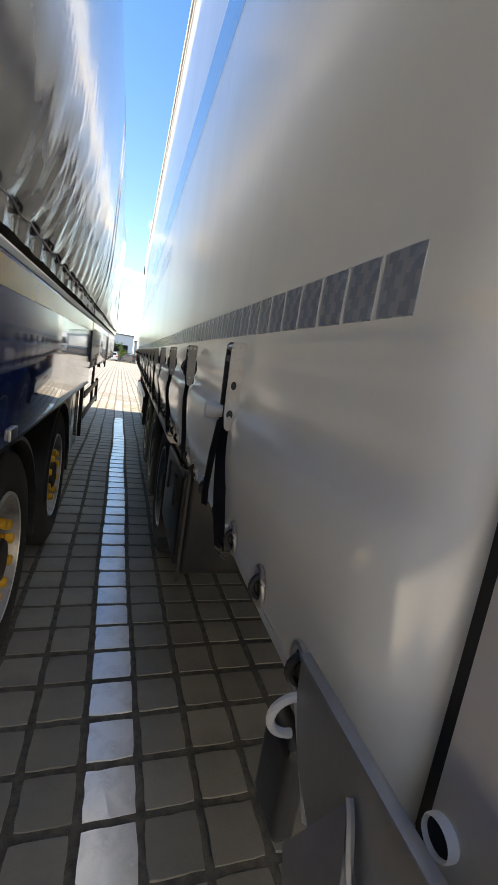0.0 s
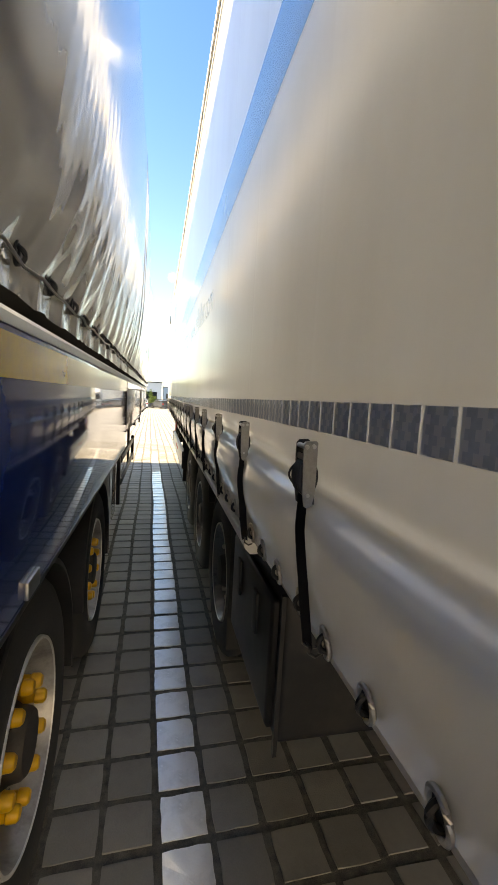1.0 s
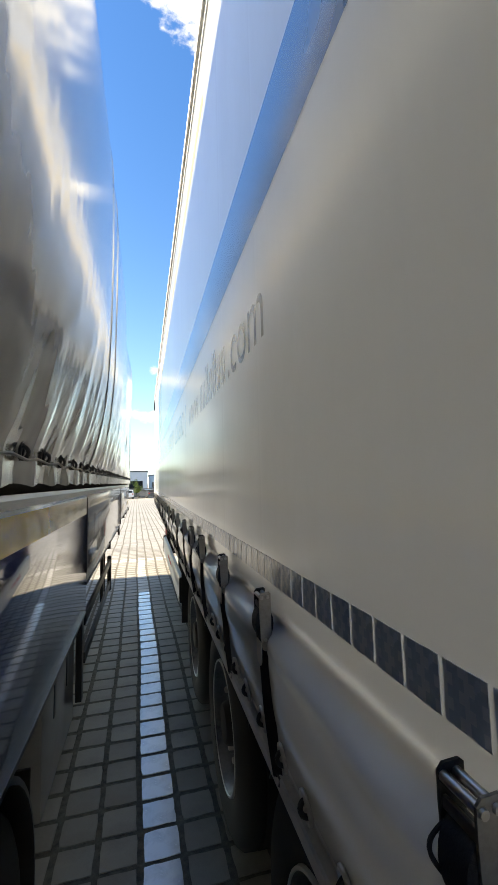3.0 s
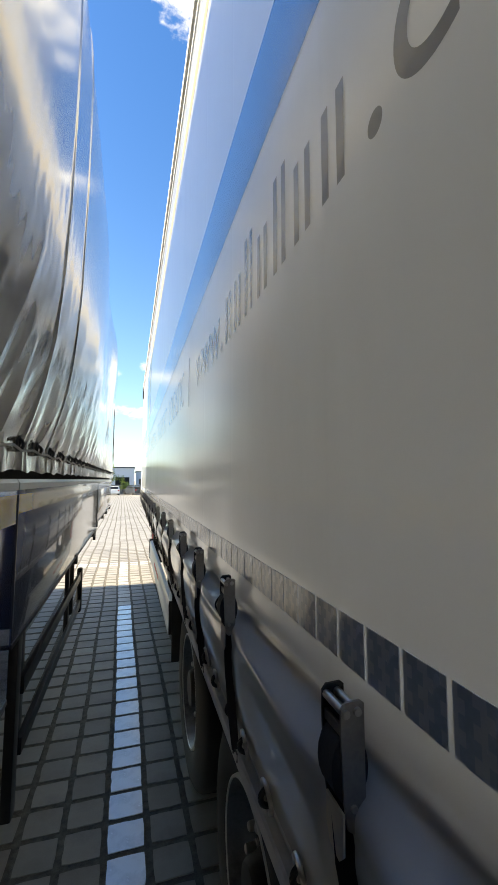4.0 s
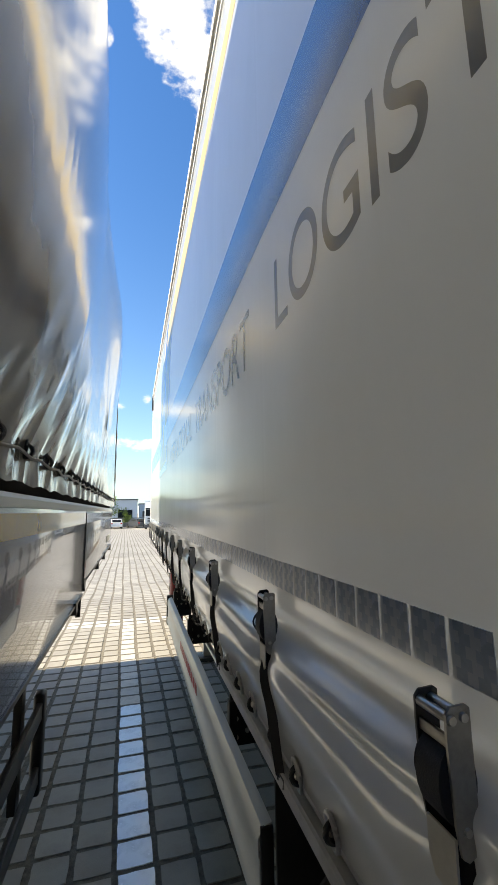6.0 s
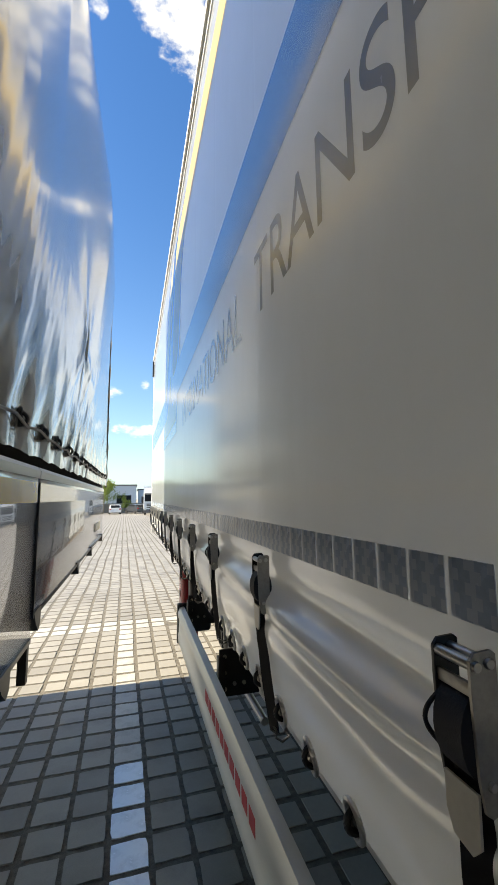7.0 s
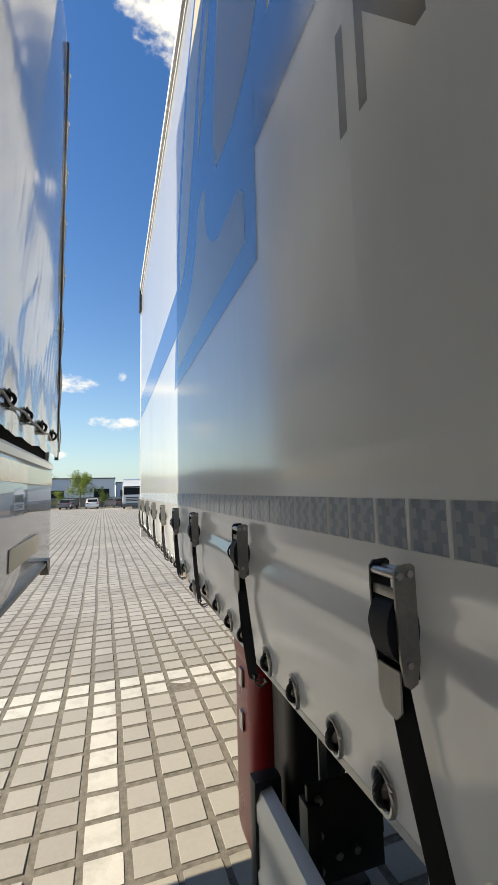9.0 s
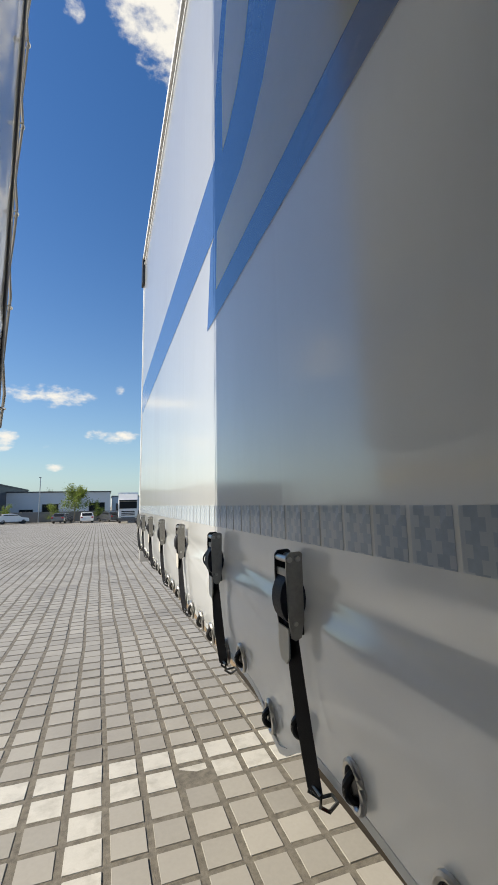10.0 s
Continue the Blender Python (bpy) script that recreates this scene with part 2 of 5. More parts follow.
M["rubber"] = mat("tyre_rubber", (0.038, 0.038, 0.038), 0.75, vary=0.25, scale=8, fine=90, bump=0.001, bump_scale=90, stain=(0.05, 0.048, 0.045), stain_amount=0.5, stain_scale=5)
M["rim"] = mat("silver_rim_paint", (0.42, 0.41, 0.40), 0.4, metal=0.5, vary=0.2, scale=10, fine=90, stain=(0.10, 0.09, 0.075), stain_amount=0.7, stain_scale=8)
M["rim_dirty"] = mat("worn_rim_paint", (0.20, 0.20, 0.205), 0.36, metal=0.75, vary=0.3, scale=10, fine=90, stain=(0.035, 0.033, 0.03), stain_amount=0.85, stain_scale=9)
M["disc"] = mat("grimy_disc", (0.045, 0.044, 0.042), 0.55, metal=0.3, vary=0.35, scale=12, fine=110)
M["hub"] = mat("grimy_hub", (0.07, 0.062, 0.056), 0.6, metal=0.4, vary=0.35, scale=15, fine=120)
M["nut_yellow"] = mat("yellow_nut_cap", (0.80, 0.42, 0.02), 0.38, vary=0.12, scale=30, fine=200, rand=0.08)
M["red"] = mat("red_plastic", (0.36, 0.012, 0.018), 0.30, vary=0.1, scale=5, fine=60, stain=(0.16, 0.02, 0.02), stain_amount=0.4)
M["red_ink"] = mat("red_lettering", (0.50, 0.02, 0.025), 0.4, vary=0.08)
M["white_plastic"] = mat("white_plastic", (0.72, 0.70, 0.65), 0.4, vary=0.05, scale=20, fine=150)
M["chassis"] = mat("chassis_paint", (0.030, 0.030, 0.032), 0.55, vary=0.25, scale=5, fine=60, stain=(0.05, 0.047, 0.042), stain_amount=0.4, stain_scale=4)
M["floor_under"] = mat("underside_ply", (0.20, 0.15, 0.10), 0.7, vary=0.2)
M["rope"] = mat("grey_rope", (0.34, 0.33, 0.31), 0.6, vary=0.2, scale=60, fine=400)
M["facade"] = mat("pale_cladding", (0.72, 0.72, 0.72), 0.6, vary=0.05, scale=0.4, fine=6)
M["facade_dark"] = mat("dark_cladding", (0.06, 0.065, 0.07), 0.5, vary=0.1, scale=0.6, fine=8)
M["concrete"] = mat("grey_concrete", (0.20, 0.195, 0.185), 0.85, vary=0.18, scale=0.8, fine=20)
M["closing"] = mat("weathered_render", (0.52, 0.49, 0.44), 0.85, vary=0.15, scale=1.2, fine=30, bump=0.001, bump_scale=40)
M["glass_dark"] = mat("dark_glazing", (0.012, 0.014, 0.017), 0.3, vary=0.1, spec=0.12)
M["car_white"] = mat("white_car_paint", (0.75, 0.75, 0.74), 0.25, vary=0.02, coat=0.6)
M["car_dark"] = mat("graphite_car_paint", (0.05, 0.055, 0.065), 0.25, vary=0.03, coat=0.6)
M["car_grey"] = mat("grey_car_paint", (0.10, 0.10, 0.105), 0.25, vary=0.03, coat=0.6)
M["lamp_red"] = mat("tail_lamp_red", (0.4, 0.02, 0.02), 0.25)
M["bark"] = mat("tree_bark", (0.20, 0.17, 0.13), 0.85, vary=0.25, scale=6, fine=40)
M["leaf"] = mat("spring_leaf", (0.19, 0.25, 0.045), 0.55, vary=0.15, rand=0.35, island=True, thru=0.35)
M["leaf_dark"] = mat("shrub_leaf", (0.10, 0.13, 0.04), 0.55, vary=0.15, rand=0.3, island=True)


# ---- mesh helpers ----
def part(name, bm, material, parent=None, label="", smooth=True):
    me = bpy.data.meshes.new(name)
    bm.to_mesh(me)
    bm.free()
    return link(name, me, material, parent, label, smooth)


def link(name, me, material, parent=None, label="", smooth=True):
    if material is not None and not me.materials:
        me.materials.append(material)
    if smooth:
        me.shade_smooth()
        me.set_sharp_from_angle(angle=radians(38))
    ob = new(name, me)
    if parent is not None:
        ob.parent = parent
    if label:
        tagged(ob, label)
    return ob


def empty(name, label="", category="", group="", kind=""):
    ob = new(name)
    ob.empty_display_size = 0.2
    return tagged(ob, label, category, group, kind)


def again(ob, m, parent=None):
    """A further piece with the same meshes, its sub-parts too, moved by the pose m."""
    q = ob.copy()
    scene.collection.objects.link(q)
    q.parent = parent or ob.parent
    q.matrix_basis = m
    for ch in ob.children:
        c2 = ch.copy()
        scene.collection.objects.link(c2)
        c2.parent = q
    return q


def box(bm, x0, x1, y0, y1, z0, z1, bevel=0.0, seg=2):
    vs = [bm.verts.new((x, y, z)) for x in (x0, x1) for y in (y0, y1) for z in (z0, z1)]
    f = [(0, 1, 3, 2), (4, 6, 7, 5), (0, 4, 5, 1), (2, 3, 7, 6), (0, 2, 6, 4), (1, 5, 7, 3)]
    fs = [bm.faces.new([vs[i] for i in q]) for q in f]
    if bevel:
        es = list({ed for fc in fs for ed in fc.edges})
        bmesh.ops.bevel(bm, geom=es, offset=bevel, segments=seg, affect="EDGES", profile=0.6)
    return bm


def bx(*args, **kw):
    return box(bmesh.new(), *args, **kw)


def sweep(bm, path, radius, sides=8, closed=False):
    """A round bar along a path of points."""
    pts = [Vector(p) for p in path]
    n = len(pts)
    rings = []
    up = Vector((0.13, 0.31, 0.94)).normalized()
    for i, p in enumerate(pts):
        a_, b_ = (pts[(i - 1) % n], pts[(i + 1) % n]) if closed else (pts[max(0, i - 1)], pts[min(n - 1, i + 1)])
        d = (b_ - a_).normalized()
        s = d.cross(up).normalized()
        w = s.cross(d)
        r = radius[i] if isinstance(radius, (list, tuple)) else radius
        rings.append([bm.verts.new(p + r * (math.cos(2 * math.pi * k / sides) * s + math.sin(2 * math.pi * k / sides) * w)) for k in range(sides)])
    for i in range(n if closed else n - 1):
        r0, r1 = rings[i], rings[(i + 1) % n]
        for k in range(sides):
            bm.faces.new((r0[k], r0[(k + 1) % sides], r1[(k + 1) % sides], r1[k]))
    if not closed:
        bm.faces.new(rings[0][::-1])
        bm.faces.new(rings[-1])
    return bm


def lathe(bm, profile, sides=40, centre=(0, 0, 0), axis="x"):
    """Turn a profile of (along, radius) about the x or z axis."""
    rings = []
    for s, r in profile:
        ring = []
        for k in range(sides):
            q = 2 * math.pi * k / sides
            c, t = r * math.cos(q), r * math.sin(q)
            v = (s, c, t) if axis == "x" else (c, t, s)
            ring.append(bm.verts.new(Vector(centre) + Vector(v)))
        rings.append(ring)
    for a_, b_ in zip(rings, rings[1:]):
        for k in range(sides):
            bm.faces.new((a_[k], a_[(k + 1) % sides], b_[(k + 1) % sides], b_[k]))
    bmesh.ops.recalc_face_normals(bm, faces=bm.faces)
    return bm


def prism(bm, outline, x0, x1):
    """A plate in the y-z plane with thickness from x0 to x1."""
    a_ = [bm.verts.new((x0, y, z)) for y, z in outline]
    b_ = [bm.verts.new((x1, y, z)) for y, z in outline]
    n = len(outline)
    bm.faces.new(a_)
    bm.faces.new(b_[::-1])
    for i in range(n):
        bm.faces.new((a_[i], b_[i], b_[(i + 1) % n], a_[(i + 1) % n]))
    bmesh.ops.recalc_face_normals(bm, faces=bm.faces)
    return bm


def extrude_y(bm, section, y0, y1):
    """A bar along y with the closed cross-section (x, z)."""
    a_ = [bm.verts.new((x, y0, z)) for x, z in section]
    b_ = [bm.verts.new((x, y1, z)) for x, z in section]
    n = len(section)
    bm.faces.new(a_)
    bm.faces.new(b_[::-1])
    for i in range(n):
        bm.faces.new((a_[i], b_[i], b_[(i + 1) % n], a_[(i + 1) % n]))
    bmesh.ops.recalc_face_normals(bm, faces=bm.faces)
    return bm


def grid_mesh(name, us, vs_, fn):
    nu, nv = len(us), len(vs_)
    verts = [fn(u, v) for u in us for v in vs_]
    faces = [(i * nv + j, i * nv + j + 1, (i + 1) * nv + j + 1, (i + 1) * nv + j) for i in range(nu - 1) for j in range(nv - 1)]
    me = bpy.data.meshes.new(name)
    me.from_pydata(verts, [], faces)
    return me


def steps(a_, b_, n):
    return [a_ + (b_ - a_) * i / n for i in range(n + 1)]


# ---- ground: a bed of grit, laid with concrete pavers, falling gently away towards the far side of the yard ----
def fall(y):
    return -0.013 * (min(max(y, 14.0), 75.0) - 14.0)


def level(x, y):
    """Height of the ground: the paving has settled unevenly in front of the trailers."""
    ease = min(1.0, max(0.0, (y - 8.0) / 3.0)) * min(1.0, max(0.0, (44.0 - y) / 14.0)) * min(1.0, max(0.0, (14.0 - abs(x)) / 4.0))
    return fall(y) + ease * (0.020 * noise.noise(Vector((x * 0.33, y * 0.36, 2.0))) + 0.006 * noise.noise(Vector((x * 1.1, y * 1.2, 6.0))))


bed = grid_mesh("ground", [-600, -60] + steps(-15, 15, 60) + [60, 600], [-600, -40, 0] + steps(7.0, 44.0, 74) + [75, 120, 900], lambda x, y: (x, y, level(x, y) - 0.0045))
ground = link("ground", bed, M["joint"], None, smooth=False)
tagged(ground, "wide yard of square grey concrete pavers with dark gritty joints", "ground", kind="structure")

PX, PY, TX, TY = 0.200, 0.200, 0.173, 0.173
TURN_GRID = 0.019
LINE_X, CROSS_Y = -0.350, 12.035


def paver_place(i, j):
    """Centre of the paver in column i (0 is the painted line) and row j (0 is the far painted cross row)."""
    u, v = i * PX, j * PY
    u += 0.007 * math.sin(0.9 * v + 0.4 * i) + 0.005 * math.sin(2.3 * v + 1.7)
    v += 0.006 * math.sin(1.1 * u + 0.7 * j)
    return LINE_X + u - TURN_GRID * v, CROSS_Y + v + TURN_GRID * u


def is_white(i, j):
    return (j in (0, -1) and -24 <= i <= 16) or (i == 0 and j < 0)


# the darker white, part wear and part sun balance, starts at this row
SUNLIT_WORN_ROW = -15
NEAR_COLS, NEAR_ROWS = range(-2, 4), range(-59, -9)


def paver_mesh(name, seed):
    """One worn paver: chipped outline, rounded shoulder, slightly dished top."""
    rg = random.Random(seed)
    bm = bmesh.new()
    low, top = [], []
    hx, hy = TX / 2, TY / 2
    base = [(-hx + TX * k / 4, -hy) for k in range(4)] + [(hx, -hy + TY * k / 4) for k in range(4)] + [(hx - TX * k / 4, hy) for k in range(4)] + [(-hx, hy - TY * k / 4) for k in range(4)]
    n = len(base)
    for k, (x, y) in enumerate(base):
        corner = k % 4 == 0
        jx, jy = rg.uniform(-0.0026, 0.0026), rg.uniform(-0.0026, 0.0026)
        low.append(bm.verts.new((x * (0.985 if corner else 1) + jx, y * (0.985 if corner else 1) + jy, -0.012)))
        cut = (0.962 if corner else 0.985) - (0.04 if rg.random() < 0.05 else 0.0)
        top.append(bm.verts.new((x * cut + jx * 0.8, y * cut + jy * 0.8, rg.uniform(-0.0006, 0.0006))))
    c = bm.verts.new((rg.uniform(-0.02, 0.02), rg.uniform(-0.02, 0.02), rg.uniform(-0.0008, 0.0008)))
    for k in range(n):
        k2 = (k + 1) % n
        bm.faces.new((low[k], low[k2], top[k2], top[k]))
        bm.faces.new((top[k], top[k2], c))
    me = bpy.data.meshes.new(name)
    bm.to_mesh(me)
    bm.free()
    return me


def paver_field(name, cells, material, detailed):
    rg = np.random.RandomState(7)
    cs = np.array([paver_place(i, j) for i, j in cells])
    n = len(cs)
    zz = np.array([level(x, y) for x, y in cs]) + rg.uniform(-0.0015, 0.0015, n)
    hx, hy = TX / 2 + rg.uniform(-0.003, 0.002, n), TY / 2 + rg.uniform(-0.003, 0.002, n)
    sx, sy = np.array([-1, 1, 1, -1]), np.array([-1, -1, 1, 1])
    lo = np.stack([cs[:, :1] + hx[:, None] * sx + rg.uniform(-0.002, 0.002, (n, 4)), cs[:, 1:] + hy[:, None] * sy + rg.uniform(-0.002, 0.002, (n, 4)), np.repeat(zz[:, None] - 0.02, 4, 1)], 2)
    hi = lo * 1.0
    hi[:, :, 0] -= 0.006 * sx
    hi[:, :, 1] -= 0.006 * sy
    hi[:, :, 2] = zz[:, None] + rg.uniform(-0.0012, 0.0012, (n, 4))
    base = np.arange(n)[:, None]
    if detailed:
        verts = np.concatenate([lo, hi], 1).reshape(-1, 3)
        fs = [np.concatenate([base * 8 + k for k in q], 1) for q in ((4, 5, 6, 7), (0, 1, 5, 4), (1, 2, 6, 5), (2, 3, 7, 6), (3, 0, 4, 7))]
    else:
        verts = hi.reshape(-1, 3)
        fs = [np.concatenate([base * 4 + k for k in (0, 1, 2, 3)], 1)]
    me = bpy.data.meshes.new(name)
    me.from_pydata(verts.tolist(), [], np.concatenate(fs).tolist())
    ob = link(name, me, material, ground, smooth=False)
    tagged(ob, kind="stuff")
    return ob


# ---- the white curtain-side trailer ----
STRAPS = [0.388, 0.95, 1.525, 2.10, 2.71, 3.19, 3.73, 4.15, 4.585, 5.155, 5.70, 6.33, 6.92, 7.49, 8.03, 8.60, 9.165, 9.745, 10.20, 10.72, 11.27, 11.83, 12.38, 12.85]


def hem(y):
    """Height of the curtain's lower edge: the trailer stands a little nose-up."""
    rise = 0.022 * min(1.0, max(0.0, (y - 9.35) / 0.25))
    flap = 0.060 * math.exp(-((y - 9.85) / 0.075) ** 2)
    tongue = 0.10 * math.exp(-((y + 0.095) / 0.045) ** 2)
    return 1.158 + 0.0055 * max(y, -0.2) + rise - flap - tongue


def wave(y, z):
    """Faint unevenness of the taut curtain, with an upright weld behind each strap."""
    weld = max(math.exp(-((y - 0.045 - q) / 0.008) ** 2) for q in STRAPS)
    return 0.00006 * noise.noise(Vector((y * 0.9, z * 0.6, 3.1))) + 0.00003 * noise.noise(Vector((y * 3.1, z * 1.3, 8.7))) + 0.0002 * weld


def below(z, level, width):
    """A soft step: one below the level, nought above it."""
    return 1 / (1 + math.exp(max(-40.0, min(40.0, (z - level) / width))))


def skirt(y, z):
    """How far the slack lower edge of the curtain stands out: tucked in under the tape, then a sharp ledge, a belly, and the hem drawn in."""
    zh = 1.158 + 0.0055 * max(y, -0.2)
    s = (1.535 - z) / (1.535 - zh)
    if s <= 0:
        return 0.0
    s = min(s, 1.0)
    near = max(math.exp(-((y + 0.02 - q) / 0.07) ** 2) for q in STRAPS)
    front = min(1.0, max(0.0, (y - 6.2) / 2.4))
    calm = 1.0 - 0.62 * front * front * (3 - 2 * front)
    zk = 1.432 + 0.020 * noise.noise(Vector((y * 0.9, 0.0, 5.5))) - 0.030 * min(1.0, max(0.0, (1.5 - y) / 0.8))
    tuck = -0.015 * math.exp(-((z - zk - 0.030) / 0.022) ** 2)
    under = max(0.0, zk - z) / (zk - zh)
    ledge = (0.036 + 0.010 * noise.noise(Vector((y * 1.3, 9.0, 0.0)))) / (1 + math.exp(min(40.0, (z - zk) / (0.0065 + 0.003 * front)))) * (1 - 0.35 * under)
    z2 = 1.374 + 0.016 * noise.noise(Vector((y * 0.7, 3.0, 2.0)))
    strength = 0.35 + 0.65 * math.exp(-((y - 6.6) / 1.6) ** 2)
    second = strength * (0.014 / (1 + math.exp(max(-40.0, min(40.0, (z - z2) / 0.008)))) - 0.007 * math.exp(-((z - z2 - 0.022) / 0.016) ** 2)) * (1 - 0.7 * under)
    slack = 0.0045 * math.sin(2 * math.pi * (1.6 * s + 0.8 * noise.noise(Vector((y * 0.8, 2.0, 0.0)))) + 0.4) * math.sin(math.pi * s)
    small = 0.0018 * noise.noise(Vector((y * 5.0, z * 9.0, 1.0))) * s
    d = min((q - y for q in STRAPS if q >= y), default=1.0)
    crease = front * (0.0030 * math.exp(-abs(z - 1.470 + 0.10 * d) / 0.007) * math.exp(-d / 0.30) + 0.0022 * math.exp(-abs(z - 1.445 + 0.20 * d) / 0.006) * math.exp(-d / 0.22))
    rear = min(1.0, max(0.0, (y + 0.10) / 0.60))
    rear = 0.30 + 0.70 * rear * rear * (3 - 2 * rear)
    out = (tuck + ledge + second + slack) * (1 - 0.40 * near) * calm * rear + small + crease
    tip = min(1.0, max(0.0, (s - 0.45) / 0.55))
    rw = min(1.0, max(0.0, (0.50 - y) / 0.45))
    rw = rw * rw * (3 - 2 * rw)
    fade = min(1.0, max(0.0, (y + 0.14) / 0.20))
    folds = 0.0035 * below(z, 1.531, 0.0015) - 0.0045 * below(z, 1.495, 0.003) + 0.008 * fade * below(z, 1.415, 0.011) - 0.007 * fade * below(z, 1.300, 0.010)
    return out * (1 - tip ** 1.6) - 0.008 * (1 - rw) * tip ** 2 + rw * folds


trailer = empty("curtain_side_trailer", "white curtain-side semi-trailer with blue stripe and grey lettering, parked", "semi-trailer")


def curtain_point(y, s):
    zb = hem(y)
    z = zb + (1.545 - zb) * s / 72 if s <= 72 else (1.545 + (1.64 - 1.545) * (s - 72) / 4 if s <= 76 else 1.64 + (3.90 - 1.64) * (s - 76) / 14)
    end = min(1.0, max(0.0, (-0.120 - y) / 0.065))
    return (-skirt(y, z) * (1 - end) - wave(y, z) + 0.065 * (1 - math.sqrt(max(0.0, 1 - end * end))), y, z)


ys = [-0.185, -0.184, -0.181, -0.176, -0.169, -0.16, -0.15, -0.138] + steps(-0.12, 13.0, 437)
ys = sorted(set(ys + [q + 0.045 + d for q in STRAPS for d in (-0.016, -0.010, -0.005, 0.0, 0.005, 0.010, 0.016)]))
link("curtain", grid_mesh("curtain", ys, list(range(91)), curtain_point), M["curtain"], trailer, "white glossy tarpaulin curtain, slack and creased along its lower edge")
bm = bmesh.new()
for k in range(len(ys) - 1):
    y0, y1 = ys[k], ys[k + 1]
    q = []
    for y in (y0, y1):
        x = curtain_point(y, 0)[0]
        q.append([bm.verts.new(v) for v in ((x - 0.0022, y, hem(y) - 0.002), (x - 0.0022, y, hem(y) + 0.010), (x + 0.002, y, hem(y) + 0.010), (x + 0.002, y, hem(y) - 0.002))])
    for i in range(4):
        bm.faces.new((q[0][i], q[0][(i + 1) % 4], q[1][(i + 1) % 4], q[1][i]))
bmesh.ops.remove_doubles(bm, verts=bm.verts, dist=0.0001)
part("hem", bm, M["curtain"], trailer, "welded hem")

# body behind the curtain
link("roof", grid_mesh("roof", steps(0.03, 2.55, 8), steps(-0.45, 13.0, 24), lambda x, y: (x, y, 3.985 + 0.012 * math.sin(math.pi * x / 2.55))), M["roof_tarp"], trailer, "translucent white roof tarpaulin")
part("roof_rail", extrude_y(bmesh.new(), [(-0.020, 3.935), (-0.020, 3.988), (-0.012, 3.998), (0.06, 3.998), (0.06, 3.935)], -0.45, 13.025), M["alu_white"], trailer, "white painted roof rail")
# The groove's shade is drawn as a black band below the rail.
part("rail_groove", extrude_y(bmesh.new(), [(-0.004, 3.896), (-0.004, 3.937), (0.04, 3.937), (0.04, 3.896)], -0.2, 13.02), M["plastic"], trailer, "black band for the shade in the groove under the roof rail")
part("curtain_track", extrude_y(bmesh.new(), [(-0.007, 3.884), (-0.008, 3.897), (0.04, 3.897), (0.04, 3.884)], -0.2, 13.02), M["alu_white"], trailer)
part("front_wall", bx(0.0, 2.55, 12.985, 13.02, 1.10, 3.96, bevel=0.006), M["alu_white"], trailer)
part("corner_cap", bx(-0.026, 0.06, 12.93, 13.045, 3.70, 3.985, bevel=0.01), M["plastic"], trailer, "dark cap on the front roof corner")
part("corner_post", bx(-0.006, 0.06, 13.0, 13.03, 1.20, 3.72, bevel=0.006), M["alu_white"], trailer)
link("far_curtain", grid_mesh("far_curtain", steps(-0.4, 13.0, 20), steps(1.15, 3.97, 6), lambda y, z: (2.55, y, z)), M["curtain"], trailer)
part("floor", bx(0.045, 2.515, -0.40, 12.98, 1.165, 1.215), M["floor_under"], trailer, "dark underside of the load floor")
# Paler floor top, out of view, added to bounce light onto the curtain.
part("load_floor", bx(0.05, 2.51, -0.38, 12.97, 1.2155, 1.2255), M["load_floor"], trailer, "unseen pale floor top, added to bounce light onto the curtain")
# Unseen boards added to keep inside light off the curtain's lower edge.
part("side_board", bx(0.050, 0.075, -0.06, 1.40, 1.2265, 1.39), M["floor_under"], trailer, "unseen ply board behind the curtain, added to block glow")
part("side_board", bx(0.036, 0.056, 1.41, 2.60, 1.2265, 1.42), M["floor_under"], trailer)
part("side_board", bx(0.036, 0.056, 2.61, 4.60, 1.2265, 1.54), M["floor_under"], trailer, "taller unseen ply board behind the curtain, added to block glow")
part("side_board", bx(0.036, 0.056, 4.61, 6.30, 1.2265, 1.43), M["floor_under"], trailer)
for x in (0.78, 1.62):
    part("chassis_beam", bx(x, x + 0.14, -0.2, 9.9, 0.78, 1.168, bevel=0.01), M["chassis"], trailer)
for k in range(12):
    part("cross_member", bx(0.40, 2.15, 0.3 + k * 1.06, 0.36 + k * 1.06, 1.03, 1.170), M["chassis"], trailer)
rail = extrude_y(bmesh.new(), [(-0.008, -0.044), (-0.013, -0.036), (-0.013, -0.010), (-0.009, -0.005), (0.050, -0.005), (0.050, -0.060), (0.008, -0.060)], 1.45, 6.30)
for v in rail.verts:
    v.co.z += hem(v.co.y)
part("side_rail", rail, M["rail_alu"], trailer, "dull aluminium rail along the floor edge")

# rear corner
part("rear_post", bx(0.020, 0.10, -0.47, -0.198, 1.02, 3.95, bevel=0.006), M["alu_white"], trailer, "pale painted rear corner post")
# Black strip stands in for the shade inside this narrow gap.
part("post_gap", bx(0.036, 0.06, -0.200, -0.17, 1.05, 3.93), M["plastic"], trailer, "black strip for the shade in the gap beside the rear post")
part("rear_door", bx(0.10, 2.50, -0.44, -0.39, 1.15, 3.95, bevel=0.01), M["curtain"], trailer)
